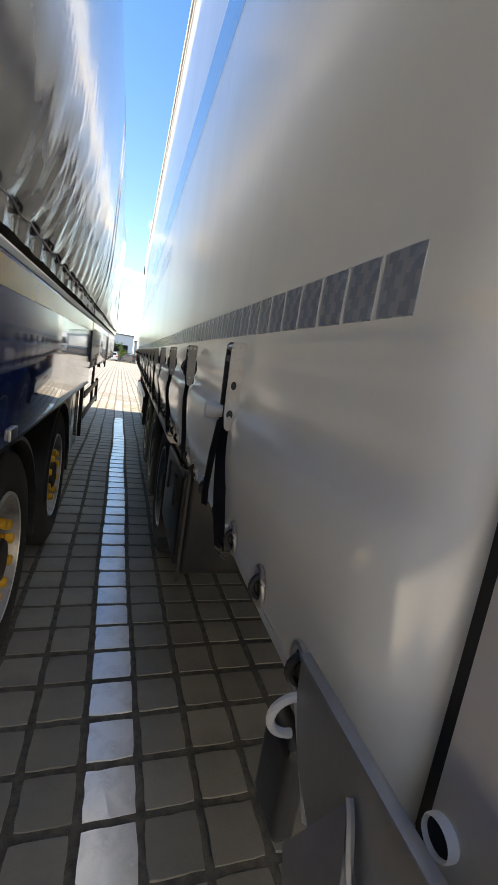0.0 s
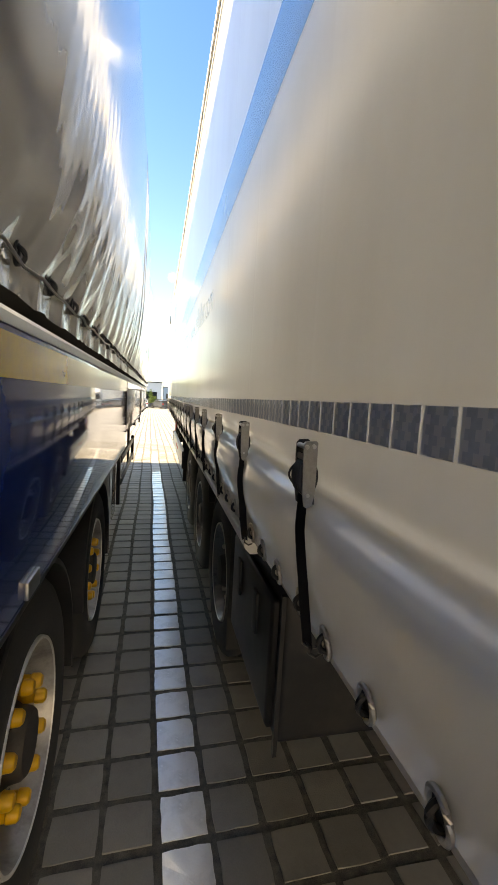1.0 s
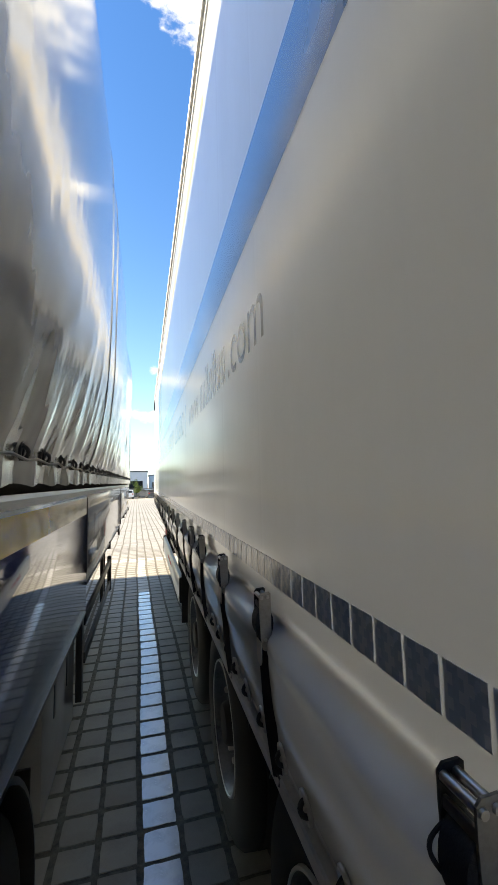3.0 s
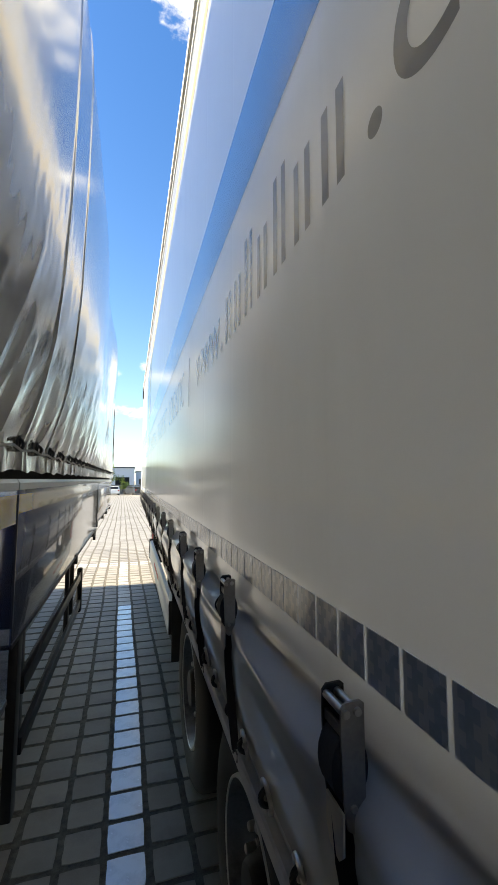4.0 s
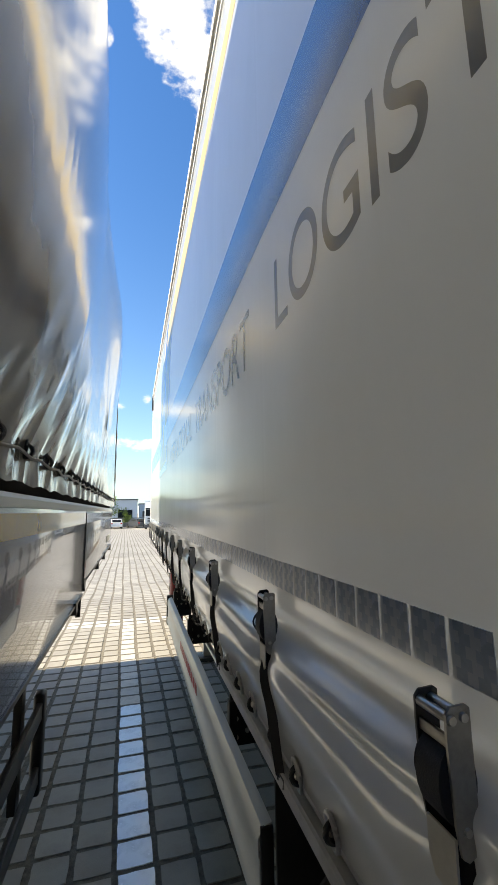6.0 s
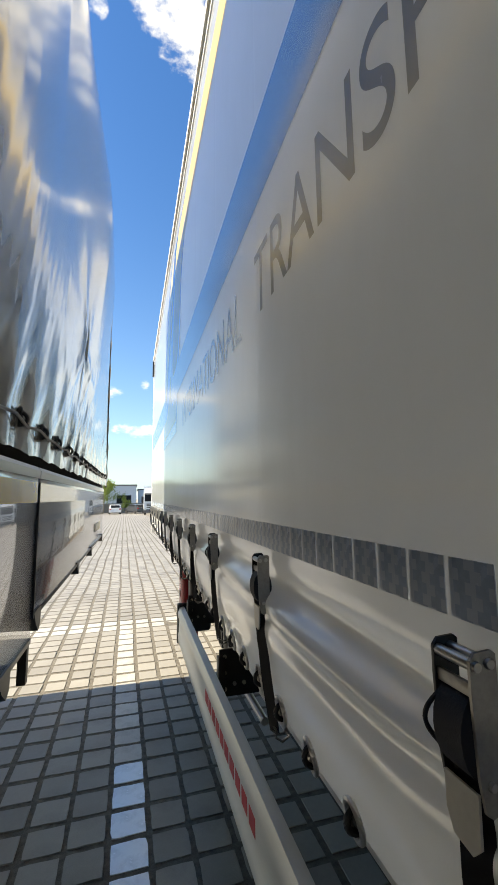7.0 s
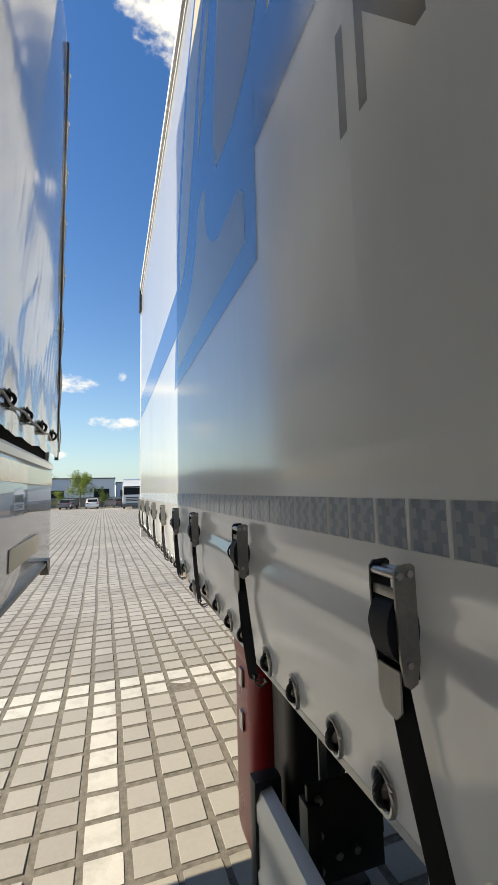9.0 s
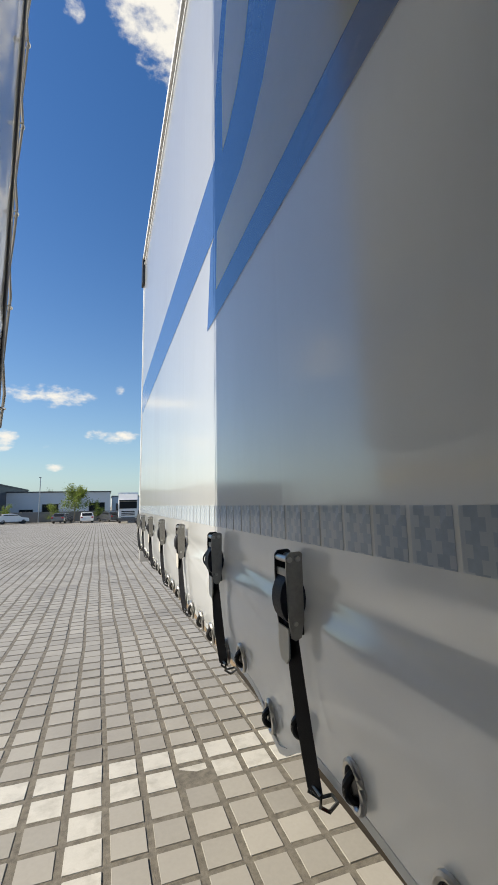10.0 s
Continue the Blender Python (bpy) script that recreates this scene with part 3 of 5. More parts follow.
part("corner_plate", prism(bmesh.new(), [(-0.078, 1.236), (-0.082, 1.20), (-0.105, 1.15), (-0.15, 1.115), (-0.20, 1.08), (-0.30, 1.03), (-0.47, 1.00), (-0.47, 1.236)], -0.030, -0.026), M["galv"], trailer, "galvanised gusset plate at the rear corner")
bm = prism(bmesh.new(), [(-0.150, 1.128), (-0.182, 1.205), (-0.204, 1.17), (-0.222, 1.10), (-0.200, 1.085)], -0.034, -0.030)
for v in bm.verts:
    v.co.x -= 0.30 * max(0.0, 1.205 - v.co.z)
part("plate_facet", bm, M["galv"], trailer, "paler folded tongue of the gusset plate")
part("plate_flange", bx(-0.033, -0.022, -0.47, -0.078, 1.235, 1.239, bevel=0.001), M["galv"], trailer)
bm = bmesh.new()
sweep(bm, [(-0.034 - 0.006 * math.sin(math.pi * k / 12), -0.183 - 0.046 * (k / 12) ** 0.7, 1.209 - 0.115 * (k / 12)) for k in range(13)], 0.0032, 6)
part("stiffener", bm, M["galv"], trailer)
bm = bmesh.new()
sweep(bm, [(-0.026 - 0.024 * math.sin(math.pi * k / 14), -0.078, 1.172 + 0.020 * math.cos(math.pi * k / 14)) for k in range(15)], 0.0045, 8)
part("tarp_ring", bm, M["white_plastic"], trailer, "white coated steel loop for the customs rope")
bm = lathe(bmesh.new(), [(0.012, 0.0105), (-0.008, 0.0108), (-0.010, 0.0120), (-0.008, 0.0132), (0.012, 0.0135)], 24, (0.022, -0.2135, 1.205))
part("tube_socket", bm, M["alu_white"], trailer, "round open socket on the rear post")
# black disc near the lip gives the bore its shade
part("tube_hole", lathe(bmesh.new(), [(-0.006, 0.0), (-0.006, 0.0109)], 20, (0.022, -0.2135, 1.205)), M["plastic"], trailer)
part("marker_rubber", bx(0.012, 0.045, -0.02, 0.06, 0.92, 1.06, bevel=0.016, seg=4), M["plastic"], trailer, "black rubber marker arm under the rear corner")

# print on the curtain
def decal(name, outline, material, x=-0.0012, label=""):
    bm = bmesh.new()
    fc = bm.faces.new([bm.verts.new((x, y, z)) for y, z in outline])
    fc.normal_update()
    if fc.normal.x > 0:
        fc.normal_flip()
    return part(name, bm, material, trailer, label, smooth=False)


decal("blue_stripe", [(-0.10, 2.44), (8.98, 2.41), (9.03, 2.41), (9.03, 2.655), (-0.10, 2.675)], M["blue"], label="long blue stripe printed on the curtain")
decal("blue_stripe", [(10.05, 2.395), (12.985, 2.415), (12.985, 2.66), (10.05, 2.64)], M["blue"])
decal("emblem_field", [(9.03, 2.13), (10.34, 2.13), (10.29, 2.375), (10.23, 2.40), (10.235, 2.555), (10.22, 2.84), (10.155, 3.03), (10.05, 3.27), (9.92, 3.53), (9.68, 3.712),
                       (9.34, 3.742), (9.22, 3.735), (9.0, 3.735), (8.6, 3.728), (8.4, 3.70), (8.62, 3.44), (8.78, 3.27), (8.82, 3.12), (8.857, 2.894), (8.93, 2.652), (9.02, 2.652)],
      M["blue"], x=-0.0015, label="blue winged emblem printed on the curtain")
decal("emblem_fill", [(9.115, 2.225), (10.225, 2.212), (10.21, 2.385), (9.98, 2.397), (9.90, 2.425), (9.822, 2.474), (9.728, 2.58), (9.683, 2.70), (9.60, 2.715), (9.557, 2.697), (9.566, 2.60),
                      (9.545, 2.53), (9.518, 2.487), (9.458, 2.432), (9.378, 2.401), (9.276, 2.404), (9.16, 2.402), (9.115, 2.36)], M["pale_yellow"], x=-0.0018, label="pale yellow fill of the emblem")
decal("emblem_wing", [(10.14, 2.59), (10.142, 2.84), (10.084, 3.004), (9.98, 3.251), (9.86, 3.50), (9.64, 3.692), (9.34, 3.728), (9.47, 3.58), (9.61, 3.38), (9.722, 3.142), (9.783, 3.021),
                      (9.841, 2.902), (9.933, 2.705), (10.0, 2.645), (10.082, 2.604)], M["pale_yellow"], x=-0.0018)
decal("emblem_wing", [(9.671, 2.916), (9.64, 3.209), (9.53, 3.36), (9.40, 3.52), (9.45, 3.34), (9.53, 3.15), (9.602, 3.035)], M["yellow"], x=-0.0018)
decal("yellow_swoosh", [(9.393, 2.649), (9.43, 2.774), (9.40, 2.95), (9.335, 3.239), (9.284, 3.463), (9.20, 3.66), (9.0, 3.718), (8.6, 3.715), (7.4, 3.69), (6.0, 3.665), (3.6, 3.655),
                        (3.6, 3.600), (6.0, 3.575), (7.5, 3.52), (8.3, 3.49), (8.7, 3.42), (8.84, 3.27), (8.90, 3.05), (8.99, 2.76), (9.06, 2.675), (9.20, 2.632)],
      M["yellow"], x=-0.0018, label="yellow wing of the emblem drawn out into a swoosh near the roof")


def words(text, y_left, y_right, z, cap, name="lettering"):
    cu = bpy.data.curves.new("text", "FONT")
    cu.body, cu.size, cu.extrude = text, 1.0, 0.0
    ob = new("text", cu)
    bpy.context.view_layer.update()
    me = bpy.data.meshes.new_from_object(ob.evaluated_get(bpy.context.evaluated_depsgraph_get()))
    bpy.data.objects.remove(ob)
    xs = [v.co.x for v in me.vertices]
    zs = [v.co.y for v in me.vertices]
    x0, x1 = min(xs), max(xs)
    top = 0.73 if cap else max(zs)
    for v in me.vertices:
        x, y = v.co.x, v.co.y
        v.co = (-0.0012, y_left + (y_right - y_left) * (x - x0) / (x1 - x0), z + y * (cap or 0.18) / 0.73)
    me.name = name
    return link(name, me, M["letter"], trailer, "grey printed words: " + text, smooth=False)


words("INTERNATIONAL", 8.665, 7.125, 2.110, 0.185)
words("TRANSPORT", 6.985, 5.86, 2.112, 0.185)
words("LOGISTIC", 5.63, 4.785, 2.115, 0.185)
decal("divider", [(4.618, 2.075), (4.592, 2.075), (4.592, 2.30), (4.618, 2.30)], M["letter"])
BRAND_Y, BRAND_STEP = 3.845, 0.101
words("www.", 4.400, 3.885, 2.115, 0.185)
for k in range(7):
    y, w, t_ = BRAND_Y - k * BRAND_STEP, BRAND_STEP * 0.62, 0.020
    top = 2.250 if k not in (2, 4) else 2.300
    for y_ in (y, y - w + t_):
        decal("plain_bar", [(y_, 2.118), (y_ - t_, 2.118), (y_ - t_, top), (y_, top)], M["letter"])
words(".com", 3.125, 2.69, 2.115, 0.185)

# reflective tape
bm = bmesh.new()
box(bm, -0.0017, -0.0009, -0.0268, 0.0268, 1.5440, 1.6000)
seg = part("tape_segment", bm, M["tape"], trailer, "silver reflective tape with a chequer of paler cells", smooth=False)
seg.location.y = -0.0665
for k in range(1, 217):
    y = -0.0665 + 0.0602 * k
    again(seg, pose(0, y, -0.011 * min(1.0, max(0.0, (y - 1.0) / 3.0))))


def tension_strap(y, steel_look, tab):
    """Over-centre buckle with a roll of webbing, hanging webbing and a bottom hook; the origin is the top of the buckle."""
    h = 0.118 if not steel_look else 0.155
    plate = M["galv_dark"] if steel_look else M["dark_steel"]
    root = part("tension_strap", bx(-0.012, -0.009, -0.0195, 0.0195, -h, -0.052, bevel=0.001), plate, trailer, "steel curtain buckle with black webbing" if not steel_look else "bright steel curtain buckle with a white knob and loose webbing")
    root.location = (0, y, 1.528 - 0.006 * min(1.0, max(0.0, (y - 1.0) / 3.0)))
    for sy in (-1, 1):
        out = [(-0.010, -0.003), (-0.014, 0.0), (-0.031, -0.001), (-0.036, -0.007), (-0.0365, -0.030), (-0.034, -h + 0.022), (-0.030, -h - 0.002), (-0.024, -h - 0.006), (-0.015, -h - 0.002), (-0.010, -h + 0.02)]
        bm = bmesh.new()
        a_ = [bm.verts.new((x, sy * 0.0195, z)) for x, z in out]
        b_ = [bm.verts.new((x, sy * 0.0225, z)) for x, z in out]
        bm.faces.new(a_)
        bm.faces.new(b_[::-1])
        for i in range(len(out)):
            j = (i + 1) % len(out)
            bm.faces.new((a_[i], b_[i], b_[j], a_[j]))
        for z, x in ((-0.010, -0.030), (-0.026, -0.028), (-h + 0.018, -0.024)):
            for q in (0.019, 0.0228):
                ring = [bm.verts.new((x + 0.0045 * math.cos(k * 0.785), sy * q, z + 0.0045 * math.sin(k * 0.785))) for k in range(8)]
                bm.faces.new(ring)
        bmesh.ops.recalc_face_normals(bm, faces=bm.faces)
        # The plate facing -y gets brighter metal, so that side looks lit.
        face = part("side_plate", bm, plate if sy > 0 else M["steel"] if steel_look else M["buckle"], root)
        if steel_look:
            for z, r in ((-0.078, 0.0052), (-h + 0.024, 0.006)):
                bh = bmesh.new()
                bh.faces.new([bh.verts.new((-0.024 + r * math.cos(k * 0.6283), sy * 0.0232, z + 1.5 * r * math.sin(k * 0.6283))) for k in range(10)])
                # black disc laid on the plate for the shade of a hole
                part("hole", bh, M["plastic"], face)
    for x, z, r in ((-0.031, -0.011, 0.0050), (-0.018, -0.010, 0.0050), (-0.024, -h + 0.018, 0.0042)):
        part("pin", sweep(bmesh.new(), [(x, -0.0255, z), (x, -0.020, z), (x, 0.020, z), (x, 0.0255, z)], [r * 0.8, r, r, r * 0.8], 10), M["steel"], root, "bright cross pin")
    part("cross_bar", bx(-0.034, -0.030, -0.0195, 0.0195, -0.036, -0.025, bevel=0.001), M["buckle"], root)
    if not steel_look:
        bm = bmesh.new()
        prof = [(-0.024, 0.0), (-0.024, 0.018), (-0.020, 0.0235), (0.020, 0.0235), (0.024, 0.018), (0.024, 0.0)]
        rings = []
        for s, r in prof:
            rings.append([bm.verts.new((-0.0235 + 0.88 * r * math.cos(k * math.pi / 9), s * 0.80, -0.068 + 1.45 * r * math.sin(k * math.pi / 9))) for k in range(18)])
        for a_, b_ in zip(rings, rings[1:]):
            for k in range(18):
                bm.faces.new((a_[k], a_[(k + 1) % 18], b_[(k + 1) % 18], b_[k]))
        bmesh.ops.remove_doubles(bm, verts=bm.verts, dist=0.0001)
        part("webbing_roll", bm, M["web"], root, "rolled-up black webbing")
        bm = bmesh.new()
        sweep(bm, [(-0.034 - (0.012 if math.sin(7 * y) > 0 else 0.003) * math.sin(math.pi * k / 12), 0.018 + 0.006 * math.sin(math.pi * k / 12), -0.045 - 0.045 * k / 12) for k in range(13)], 0.0022, 6)
        part("loop", bm, M["web"], root)
        if tab:
            part("release_tab", prism(bmesh.new(), [(0.019, -h + 0.010), (-0.018, -h + 0.010), (-0.017, -h - 0.030), (-0.008, -h - 0.040), (0.012, -h - 0.036), (0.019, -h - 0.020)], -0.0335, -0.031), M["tab"], root, "pale worn release tab")
    else:
        bm = bmesh.new()
        for k in range(9):
            sweep(bm, [(-0.020, -0.018, -0.062 - 0.0042 * k), (-0.020, 0.018, -0.062 - 0.0042 * k)], 0.0016, 5)
        part("ribbed_bar", bm, M["steel"], root)
        bm = lathe(bmesh.new(), [(-0.030, 0.0), (-0.030, 0.010), (-0.027, 0.0165), (-0.020, 0.018), (-0.004, 0.018), (0.004, 0.014), (0.010, 0.013), (0.010, 0.0)], 24, (0, 0, 0))
        bmesh.ops.transform(bm, matrix=pose(-0.040, 0.004, -0.128, 0, 0, -12) @ Matrix.Scale(0.85, 4), verts=bm.verts)
        part("knob", bm, M["white_plastic"], root, "white round plastic knob")
        bm = bmesh.new()
        tail = [(-0.030, 0.008, -h + 0.01), (-0.034, 0.022, -h - 0.06), (-0.034, 0.038, -h - 0.135), (-0.030, 0.048, -h - 0.175)]
        ll = [bm.verts.new((x, y_ - 0.021, z + 0.006)) for x, y_, z in tail]
        rr = [bm.verts.new((x - 0.004, y_ + 0.021, z - 0.004)) for x, y_, z in tail]
        for i in range(3):
            bm.faces.new((ll[i], rr[i], rr[i + 1], ll[i + 1]))
        bmesh.ops.solidify(bm, geom=bm.faces[:], thickness=0.0025)
        part("loose_end", bm, M["web"], root, "loose tail of black webbing")
    drop = 1.528 - hem(y) + 0.012
    bm = bmesh.new()
    n = 12
    rows = []
    for k in range(n + 1):
        q = k / n
        z = -h + 0.02 - (drop - h + 0.02) * q
        x = min(-0.024 - 0.004 * math.sin(math.pi * q) + 0.012 * q, -skirt(y - 0.03 * q, z + 1.528) - 0.007)
        lean_ = -0.042 * q + 0.006 * math.sin(3 * q + y)
        tw = 0.30 + 0.45 * math.sin(2.6 * q) * (0.6 + 0.4 * math.sin(5 * y))
        rows.append([bm.verts.new((x - s * 0.0142 * math.sin(tw), lean_ + s * 0.0142 * math.cos(tw), z)) for s in (-1, -0.4, 0.4, 1)])
    for a_, b_ in zip(rows, rows[1:]):
        for i in range(3):
            bm.faces.new((a_[i], a_[i + 1], b_[i + 1], b_[i]))
    bmesh.ops.solidify(bm, geom=bm.faces[:], thickness=0.0025)
    part("webbing", bm, M["web"], root)
    bm = bmesh.new()
    sweep(bm, [(-0.022, -0.058, -drop + 0.006), (-0.024, -0.058, -drop - 0.006), (-0.010, -0.056, -drop - 0.016), (0.006, -0.050, -drop - 0.012),
               (0.006, -0.034, -drop - 0.012), (-0.010, -0.028, -drop - 0.016), (-0.024, -0.026, -drop - 0.006), (-0.022, -0.026, -drop + 0.006)], 0.0026, 6, closed=True)
    bmesh.ops.translate(bm, verts=bm.verts, vec=(0.010, 0, 0))
    part("bottom_hook", bm, M["galv_dark"], root, "steel wire hook under the floor rail")
    return root


for k, y in enumerate(STRAPS):
    tension_strap(y - 0.022, k == 0, k > 3)

# eyelets with rope hooks along the hem
bm = bmesh.new()
sweep(bm, [(0.0, 0.0170 * math.cos(k * math.pi / 10), 0.0265 * math.sin(k * math.pi / 10)) for k in range(20)], 0.0042, 7, closed=True)
first = part("eyelet", bm, M["steel"], trailer, "oval steel eyelet in the hem")
bm = bmesh.new()
ring = [bm.verts.new((0.0015, 0.0160 * math.cos(k * math.pi / 10), 0.0255 * math.sin(k * math.pi / 10))) for k in range(20)]
bm.faces.new(ring)
# flat black face paints the shade within the eyelet
part("eyelet_hole", bm, M["plastic"], first)
bm = bmesh.new()
sweep(bm, [(0.004 - 0.015 * math.sin(math.pi * k / 12), 0.0, -0.001 + 0.0150 * math.cos(math.pi * k / 12)) for k in range(13)], 0.0050, 7)
part("rope_hook", bm, M["dark_steel"], first, "black steel rope hook")
rg = random.Random(4)
for k in range(93):
    y = -0.031 + 0.1395 * k
    if min(abs(y - 0.02 - q) for q in STRAPS) < 0.012:
        y += 0.02
    z = hem(y) + (0.040 if y < 10.15 else 0.006)
    slope = (skirt(y, z + 0.02) - skirt(y, z - 0.015)) / 0.035
    m = pose(-max(skirt(y, z - 0.02), skirt(y, z), skirt(y, z + 0.02)) - 0.003, y + rg.uniform(-0.006, 0.006), z, rg.uniform(-5, 5), -0.7 * math.degrees(math.atan(slope)), rg.uniform(-4, 4))
    if k == 0:
        first.matrix_basis = m
    else:
        again(first, m)


# ---- wheels ----
def wheel(parent, x, y, out, caps, rim_mat):
    """out: -1 where the outer face looks to -x, 1 where it looks to +x."""
    tyre = lathe(bmesh.new(), [(0.030, 0.292), (0.010, 0.310), (-0.004, 0.350), (-0.006, 0.400), (0.002, 0.445), (0.018, 0.478), (0.040, 0.496),
                               (0.085, 0.500), (0.088, 0.490), (0.102, 0.490), (0.105, 0.501), (0.165, 0.502), (0.168, 0.491), (0.182, 0.491), (0.185, 0.502),
                               (0.245, 0.501), (0.248, 0.490), (0.262, 0.490), (0.265, 0.500), (0.330, 0.496), (0.365, 0.465), (0.375, 0.400), (0.350, 0.300)], 56)
    root = part("wheel", tyre, M["rubber"], parent, "large black trailer wheel with worn tread")
    rimb = lathe(bmesh.new(), [(0.034, 0.300), (0.016, 0.304), (0.006, 0.300), (0.006, 0.293), (0.020, 0.287), (0.055, 0.278), (0.085, 0.262), (0.098, 0.240), (0.102, 0.225)], 48)
    part("rim", rimb, rim_mat, root)
    part("rim_lip", lathe(bmesh.new(), [(0.016, 0.3055), (0.004, 0.302), (0.003, 0.294), (0.018, 0.2885)], 48), M["alu"], root, "bare bright rim lip")
    part("disc", lathe(bmesh.new(), [(0.101, 0.228), (0.102, 0.205), (0.090, 0.190), (0.088, 0.140), (0.096, 0.125), (0.130, 0.120)], 48), M["disc"], root, "grimy wheel disc")
    bm = lathe(bmesh.new(), [(0.120, 0.118), (0.070, 0.116), (0.050, 0.104), (0.020, 0.098), (0.008, 0.088), (0.004, 0.060), (0.004, 0.0)], 32)
    part("hub", bm, M["hub"], root, "grimy wheel hub")
    long_ = 0.055 if caps else 0.048
    bm = bmesh.new()
    prof = [(0.090, 0.0), (0.090, 0.021), (0.082, 0.021), (0.080, 0.0165), (0.090 - long_ + 0.004, 0.0145), (0.090 - long_, 0.010), (0.090 - long_, 0.0)]
    if caps:
        prof = [(0.092, 0.0), (0.092, 0.029), (0.082, 0.029), (0.078, 0.023), (0.040, 0.0205), (0.036, 0.025), (0.012, 0.0235), (0.004, 0.017), (0.004, 0.0)]
    lathe(bm, prof, 10)
    nut = part("wheel_nut", bm, M["nut_yellow"] if caps else M["steel"], root, "long yellow plastic nut cap" if caps else "")
    for k in range(10):
        q = 2 * math.pi * (k + 0.3) / 10
        m = pose(0, 0.1675 * math.cos(q), 0.1675 * math.sin(q))
        if k == 0:
            nut.matrix_basis = m
        else:
            again(nut, m)
    bm = bmesh.new()
    for k in range(10):
        q = 2 * math.pi * (k + 0.8) / 10
        lathe(bm, [(0.0865, 0.0), (0.0865, 0.022)], 12, (0, 0.222 * math.cos(q), 0.222 * math.sin(q)))
    # black circles on the disc carry the shade of its openings
    part("hand_hole", bm, M["plastic"], root)
    root.matrix_basis = pose(x, y, 0.5, 0, 0, 0 if out < 0 else 180) @ pose(0, 0, 0, random.uniform(0, 36), 0, 0)
    return root


for y in (2.73, 4.04, 5.35):
    wheel(trailer, 0.115, y, -1, False, M["rim_dirty"])
    part("axle", lathe(bmesh.new(), [(0.3, 0.0), (0.3, 0.065), (1.25, 0.065), (1.25, 0.0)], 16, (0, y, 0.5)), M["chassis"], trailer)
    bm = bmesh.new()
    arc = [(math.cos(radians(q)), math.sin(radians(q))) for q in range(25, 156, 10)]
    for (c0, s0), (c1, s1) in zip(arc, arc[1:]):
        vs4 = [bm.verts.new((x, y + 0.565 * c, 0.5 + 0.565 * s)) for x, c, s in ((0.14, c0, s0), (0.49, c0, s0), (0.49, c1, s1), (0.14, c1, s1))]
        bm.faces.new(vs4)
    bmesh.ops.remove_doubles(bm, verts=bm.verts, dist=0.001)
    bmesh.ops.solidify(bm, geom=bm.faces[:], thickness=0.006)
    part("mudguard", bm, M["plastic"], trailer)
part("mud_flap", bx(0.07, 0.50, 5.925, 5.937, 0.42, 1.12, bevel=0.004), M["rubber"], trailer, "black rubber mud flap")
part("mud_flap", bx(0.07, 0.50, 2.10, 2.112, 0.36, 1.12, bevel=0.004), M["rubber"], trailer)

# storage box behind the wheels
locker = part("storage_box", bx(0.095, 0.56, 1.34, 2.06, 0.52, 1.02, bevel=0.03, seg=3), M["plastic"], trailer, "black plastic storage box slung under the floor")
part("lid", bx(0.070, 0.100, 1.375, 2.03, 0.55, 0.985, bevel=0.022, seg=3), M["plastic"], locker)
for y in (1.56, 1.85):
    part("latch", bx(0.058, 0.075, y - 0.03, y + 0.03, 0.78, 0.93, bevel=0.008), M["dark_steel"], locker)
part("box_edge", bx(0.085, 0.098, 1.325, 1.342, 0.50, 1.02), M["plastic"], locker)

# side guard
sec = [(0.092, 0.635), (0.060, 0.635), (0.051, 0.647), (0.050, 0.697), (0.0545, 0.706), (0.0545, 0.806), (0.050, 0.815), (0.050, 0.855), (0.062, 0.884), (0.092, 0.892)]
sec = [(x, z - 0.06) for x, z in sec]
guard = part("side_guard", extrude_y(bmesh.new(), sec, 6.03, 9.29), M["alu"], trailer, "long brushed aluminium side guard with worn red print")
part("end_cap", bx(0.044, 0.125, 9.285, 9.335, 0.560, 0.848, bevel=0.014), M["plastic"], guard, "black plastic end cap")
part("end_cap", bx(0.056, 0.094, 6.022, 6.034, 0.580, 0.826, bevel=0.003), M["plastic"], guard)
for y in (6.60, 7.975, 9.09):
    part("bracket", bx(0.092, 0.125, y - 0.022, y + 0.022, 0.62, 0.92, bevel=0.004), M["dark_steel"], guard)
    plate = part("bracket_plate", bx(0.100, 0.290, y - 0.006, y + 0.006, 0.745, 0.950, bevel=0.003), M["dark_steel"], guard, "black bracket plate with bright bolts")
    part("hanger", bx(0.240, 0.300, y + 0.006, y + 0.030, 0.80, 1.165, bevel=0.003), M["dark_steel"], guard)
    for x_, z_ in ((0.125, 0.92), (0.125, 0.85), (0.125, 0.78), (0.17, 0.80), (0.215, 0.80), (0.26, 0.90)):
        part("bolt", lathe(bmesh.new(), [(0.0, 0.0), (0.0, 0.009), (0.009, 0.009), (0.009, 0.0)], 8, (0, 0, 0)), M["steel"], plate).matrix_basis = pose(x_, y - 0.006, z_, 0, 0, -90)
part("strap_iron", bx(0.150, 0.172, 9.12, 9.126, 0.90, 1.06, bevel=0.002), M["galv"], guard, "short pale strap iron")
for k in range(10):
    y = 8.08 - k * 0.086
    tall = 0.072 if k in (0, 4, 6) else 0.052
    part("print_bar", bx(0.0532, 0.0548, y - 0.064, y, 0.692, 0.692 + tall), M["red_ink"], guard, "worn red print" if k == 0 else "", smooth=False)

# landing gear, tube frame and extinguisher box
leg = part("landing_leg", bx(0.50, 0.63, 9.84, 9.97, 0.30, 1.08, bevel=0.008), M["dark_steel"], trailer, "black landing leg")
